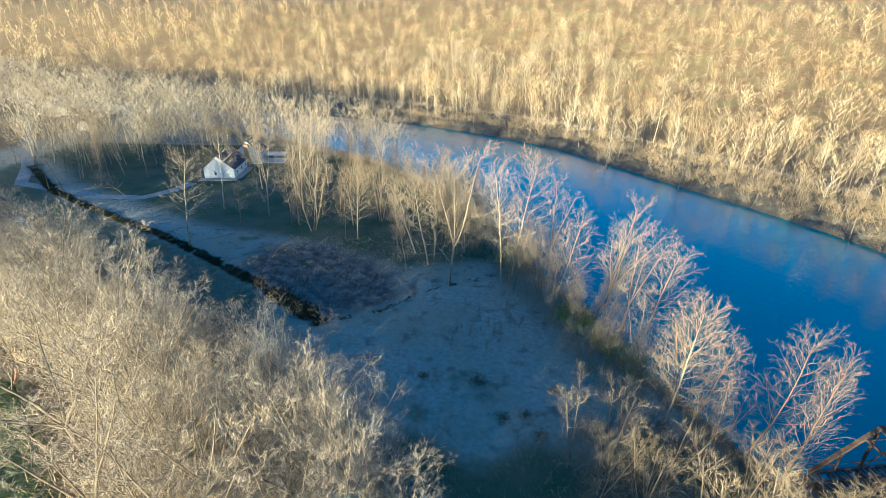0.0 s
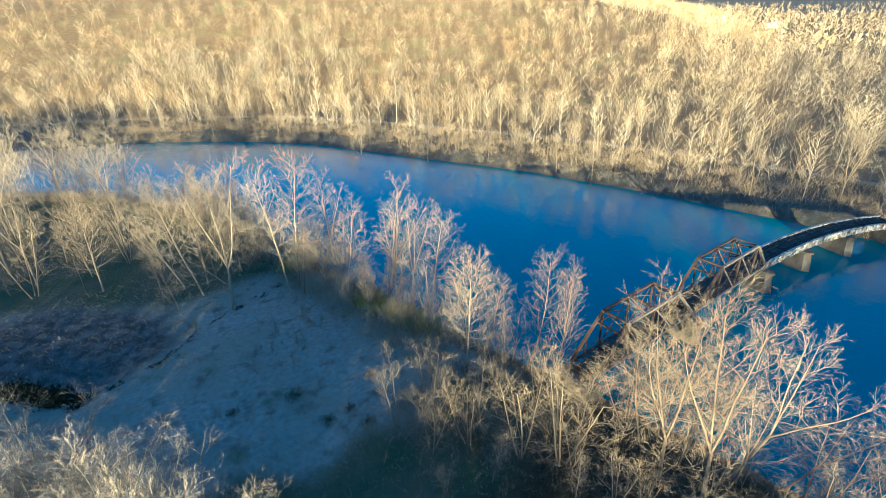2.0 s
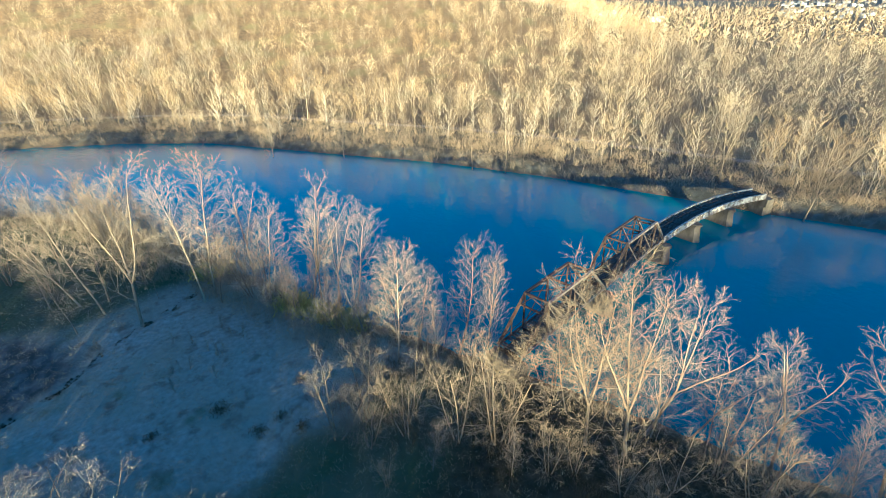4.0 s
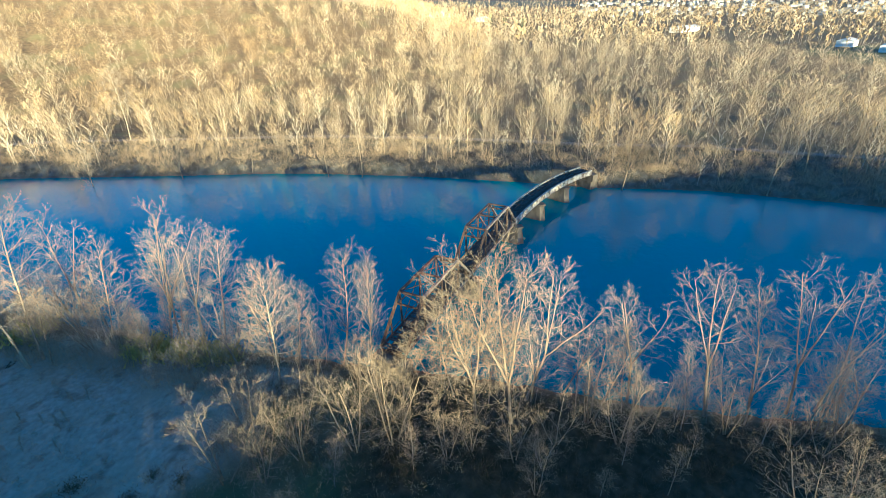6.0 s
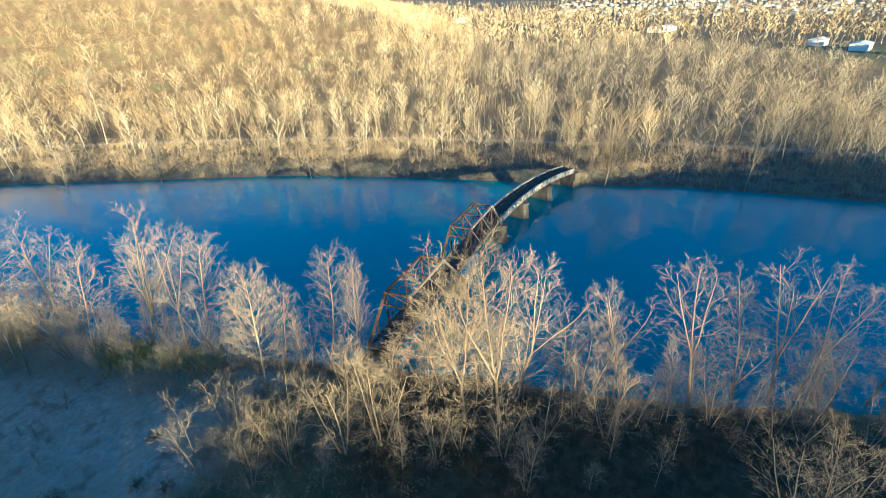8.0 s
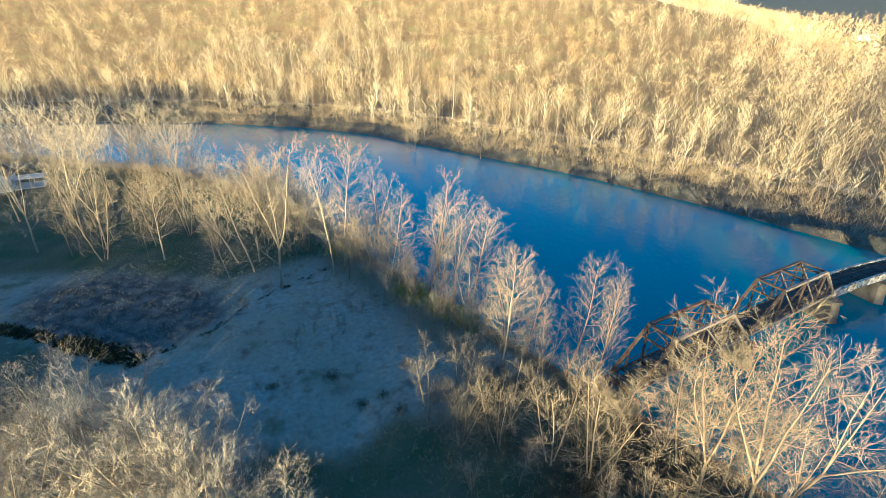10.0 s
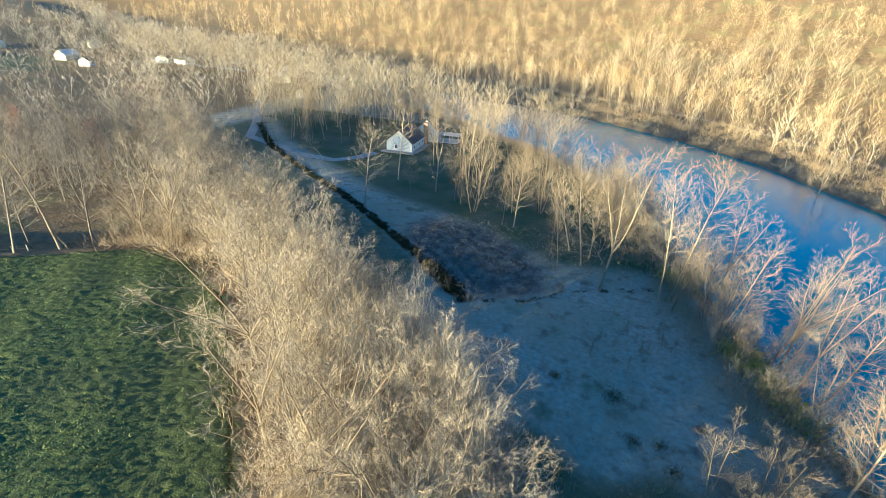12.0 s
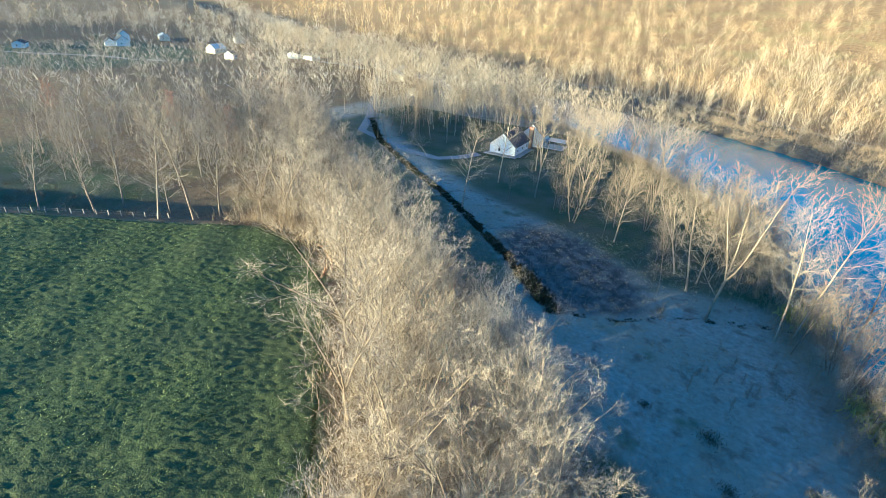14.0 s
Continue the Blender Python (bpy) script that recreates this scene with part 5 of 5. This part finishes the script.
tagged(ribbon_mesh("drive", [(-230, 268), (-180, 206), (-150, 168), (-138, 150), (-118, 143), (-104, 138.5), (-92, 138), (-86, 146), (-84, 154)], 3.6, 0.12, GRAVEL), "pale gravel drive leading to the cottage", "drive", kind="structure")
off = np.array(FAR_BANK[2:-3], float)
dirs = np.gradient(off, axis=0)
dirs /= np.hypot(dirs[:, 0], dirs[:, 1])[:, None]
RAILWAY = (off + np.c_[-dirs[:, 1], dirs[:, 0]] * 28).tolist()
tagged(ribbon_mesh("railway_bed", RAILWAY, 4.2, 0.35, BALLAST, 4), "grey ballast of a railway line along the far bank", "railway", kind="structure")
STEEL = material("rail_steel", (0.35, 0.30, 0.27), 0.4, 0.8)
for k in (-0.72, 0.72):
    tagged(ribbon_mesh("rail", (np.array(RAILWAY) + np.c_[-dirs[:, 1], dirs[:, 0]] * k).tolist(), 0.12, 0.55, STEEL, 4), "worn steel rail on grey ballast", "rail", "rails of the line")

# creek in the belt
tagged(ribbon_mesh("creek", CREEK, 2.6, 0.55, WATER, 2), "narrow creek glinting between the belt's trees", "creek", kind="structure")

# lane past the far houses
tagged(ribbon_mesh("lane", [(-520, 116), (-481, 137), (-457, 150), (-441, 165), (-421, 179), (-395, 189), (-372, 202)], 4.5, 0.3, GRAVEL, 6), "pale lane across the far lawn", "road", kind="structure")
tagged(ribbon_mesh("yard", [(-320, 294), (-294, 296), (-262, 291)], 6.0, 0.3, GRAVEL, 6), "pale paved yard before low buildings", "road", kind="structure")

# fence along the crop's far edge
POST_MAT = material("old_fence_post", (0.30, 0.27, 0.23), 0.9)
paint(POST_MAT, noise_mix(POST_MAT, 4.0, (0.34, 0.31, 0.27), (0.18, 0.16, 0.13), 0.4, 0.7, 6))
fence = tagged(new("fence"), "weathered post and wire fence at the crop's edge", "fence")
FENCE_LINE = resample(np.array([(-150, 19), (-131.9, 29.6), (-123.4, 36.7), (-114, 43.8), (-104.7, 50)]), 22)
tops = []
for k, (x, y) in enumerate(FENCE_LINE):
    z, wob_x = height(x, y), 0.05 * math.sin(k * 2.3)
    part("post", beam(bmesh.new(), (x, y, z - 0.4), (x + wob_x, y + 0.04 * math.cos(k * 1.7), z + 1.25 + 0.1 * math.sin(k * 3.1)), 0.16, 0.16), POST_MAT, fence)
    tops.append((x, y, z))
for lift in (0.55, 1.05):
    bm = bmesh.new()
    for (ax, ay, az), (bx, by, bz) in zip(tops, tops[1:]):
        beam(bm, (ax, ay, az + lift), (bx, by, bz + lift), 0.015, 0.015)
    part("wire", bm, STEEL, fence, "thin rusty fence wire")

LOG_MAT = material("fresh_log", (0.45, 0.24, 0.12), 0.85)
paint(LOG_MAT, noise_mix(LOG_MAT, 2.0, (0.50, 0.27, 0.13), (0.26, 0.16, 0.10), 0.4, 0.7, 6))


def log(x, y, length, r, turn, bend):
    w = Wood()
    path = [Vector((length * (k / 6 - 0.5), bend * math.sin(math.pi * k / 6), r * 0.8 + 0.15 * math.sin(k))) for k in range(7)]
    w.tube(path, [r * (1 - 0.08 * k) for k in range(7)], 8)
    w.f += [tuple(range(8))[::-1], tuple(range(48, 56))]
    ob = tagged(new("log", w.mesh("log", LOG_MAT)), "orange-brown cut log lying at the crop's edge", "log", "logs at the field edge")
    ob.matrix_basis = pose(x, y, height(x, y), 0, 0, turn)


log(-61.5, 56.5, 5.5, 0.33, -42, 0.5)
log(-64.5, 59.5, 5.0, 0.30, -20, -0.4)
log(-60, 53.4, 4.0, 0.26, -60, 0.3)
log(-68, 60.8, 4.2, 0.26, -8, 0.3)

ROCK = material("pale_boulder", (0.42, 0.38, 0.32), 0.9)
paint(ROCK, noise_mix(ROCK, 1.5, (0.46, 0.42, 0.36), (0.28, 0.25, 0.20), 0.4, 0.7, 8))
bm = bmesh.new()
bmesh.ops.create_icosphere(bm, subdivisions=3, radius=1.0)
for v in bm.verts:
    v.co *= 1 + 0.28 * noise.noise(v.co * 1.7)
    v.co.x *= 1.25
    v.co.z = max(v.co.z * 0.75, -0.4)
me = bpy.data.meshes.new("boulder")
bm.to_mesh(me)
bm.free()
me.materials.append(ROCK)
me.shade_smooth()
ob = tagged(new("boulder", me), "pale boulder at the dark foot of the meadow", "rock")
ob.matrix_basis = pose(1.6, 36.5, height(1.6, 36.5), 0, 0, 30)

# bare saplings standing in the meadow
tree_kind("sapling", "meadow_sapling", BARK_WHITE, TWIG_PALE, "bare pale sapling standing in the dry meadow", "saplings in the meadow", tall=4, girth=0.05, first=0.12, limbs=14, limb_len=0.34, angle=40, lift=0.1, boughs=4, shoots=3, twigs=2, shapes=3, twig_w=0.009)
plant("sapling", -5.7, 84, 4.6, rng=rng)
for x, y in ((2.2, 71.5), (3.4, 72.6), (4.6, 70.6), (9.0, 70.6), (10.2, 71.8), (8.2, 73.4), (12.4, 74.6), (13.8, 73.2), (6.6, 76.6), (16.5, 77.5), (1.5, 67.2), (7.2, 66.2), (11.8, 78.2), (4.2, 79.4)):
    plant("sapling", x, y, rng.uniform(1.8, 3.4), rng=rng, lean=rng.uniform(0, 14), lean_to=rng.uniform(0, 360))
# low dark bushes in the grass
TUFT_MAT = material("dark_tussock", (0.12, 0.11, 0.07), 0.95)
paint(TUFT_MAT, varied(TUFT_MAT, (0.16, 0.14, 0.09), (0.07, 0.07, 0.04), True))
woods("tussocks", [(8.4, 51.8, 1.0), (11.8, 52.2, 0.9), (13.2, 48.6, 1.0), (5.6, 58.8, 1.1), (-3.2, 60.2, 0.9), (17.2, 57.2, 0.8), (-33, 62, 0.9)],
      [bush_shape(300 + k, 240, 0.03, 1.2, 0.5, 0.55) for k in range(4)], "low dark tussock bushes in the dry meadow", (TUFT_MAT,), 9)["category"] = "bush"

# conifers
NEEDLE = material("dark_needles", (0.035, 0.06, 0.03), 0.9)
paint(NEEDLE, varied(NEEDLE, (0.05, 0.085, 0.04), (0.025, 0.045, 0.025)))


def conifer(x, y, tall, seed):
    r = random.Random(seed)
    wood, spray = Wood(), Wood()
    wood.tube([Vector((0, 0, -0.5)), Vector((0, 0, tall * 0.5)), Vector((0, 0, tall))], [tall * 0.02, tall * 0.012, 0.02], 6)
    for i in range(60):
        z = tall * (0.08 + 0.9 * i / 60)
        a = r.uniform(0, 6.283)
        out = tall * 0.24 * (1 - z / tall) + 0.3
        tip = Vector((math.cos(a) * out, math.sin(a) * out, z - out * 0.25))
        for _ in range(9):
            k = r.uniform(0.15, 1)
            p = Vector((0, 0, z)).lerp(tip, k)
            spray.sliver(p, p + Vector((math.cos(a) * 0.4 + r.uniform(-0.7, 0.7), math.sin(a) * 0.4 + r.uniform(-0.7, 0.7), r.uniform(-0.35, 0.15))) * tall * 0.07, tall * 0.012, r)
    ob = tagged(new("conifer"), "dark green conifer standing alone among bare trees", "tree", "conifers in the valley")
    ob.matrix_basis = pose(x, y, height(x, y))
    for nm, w, mt in (("trunk", wood, BARK_GREY), ("crown", spray, NEEDLE)):
        new(nm, w.mesh(nm, mt)).parent = ob


for k, (x, y, tall) in enumerate(((-437, 185, 14), (-505, 300, 14), (640, 330, 16), (655, 318, 17), (668, 322, 15), (632, 305, 14), (680, 300, 15), (700, 310, 16), (655, 290, 14), (-330, 760, 20), (-345, 772, 18))):
    conifer(x, y, tall, 500 + k)
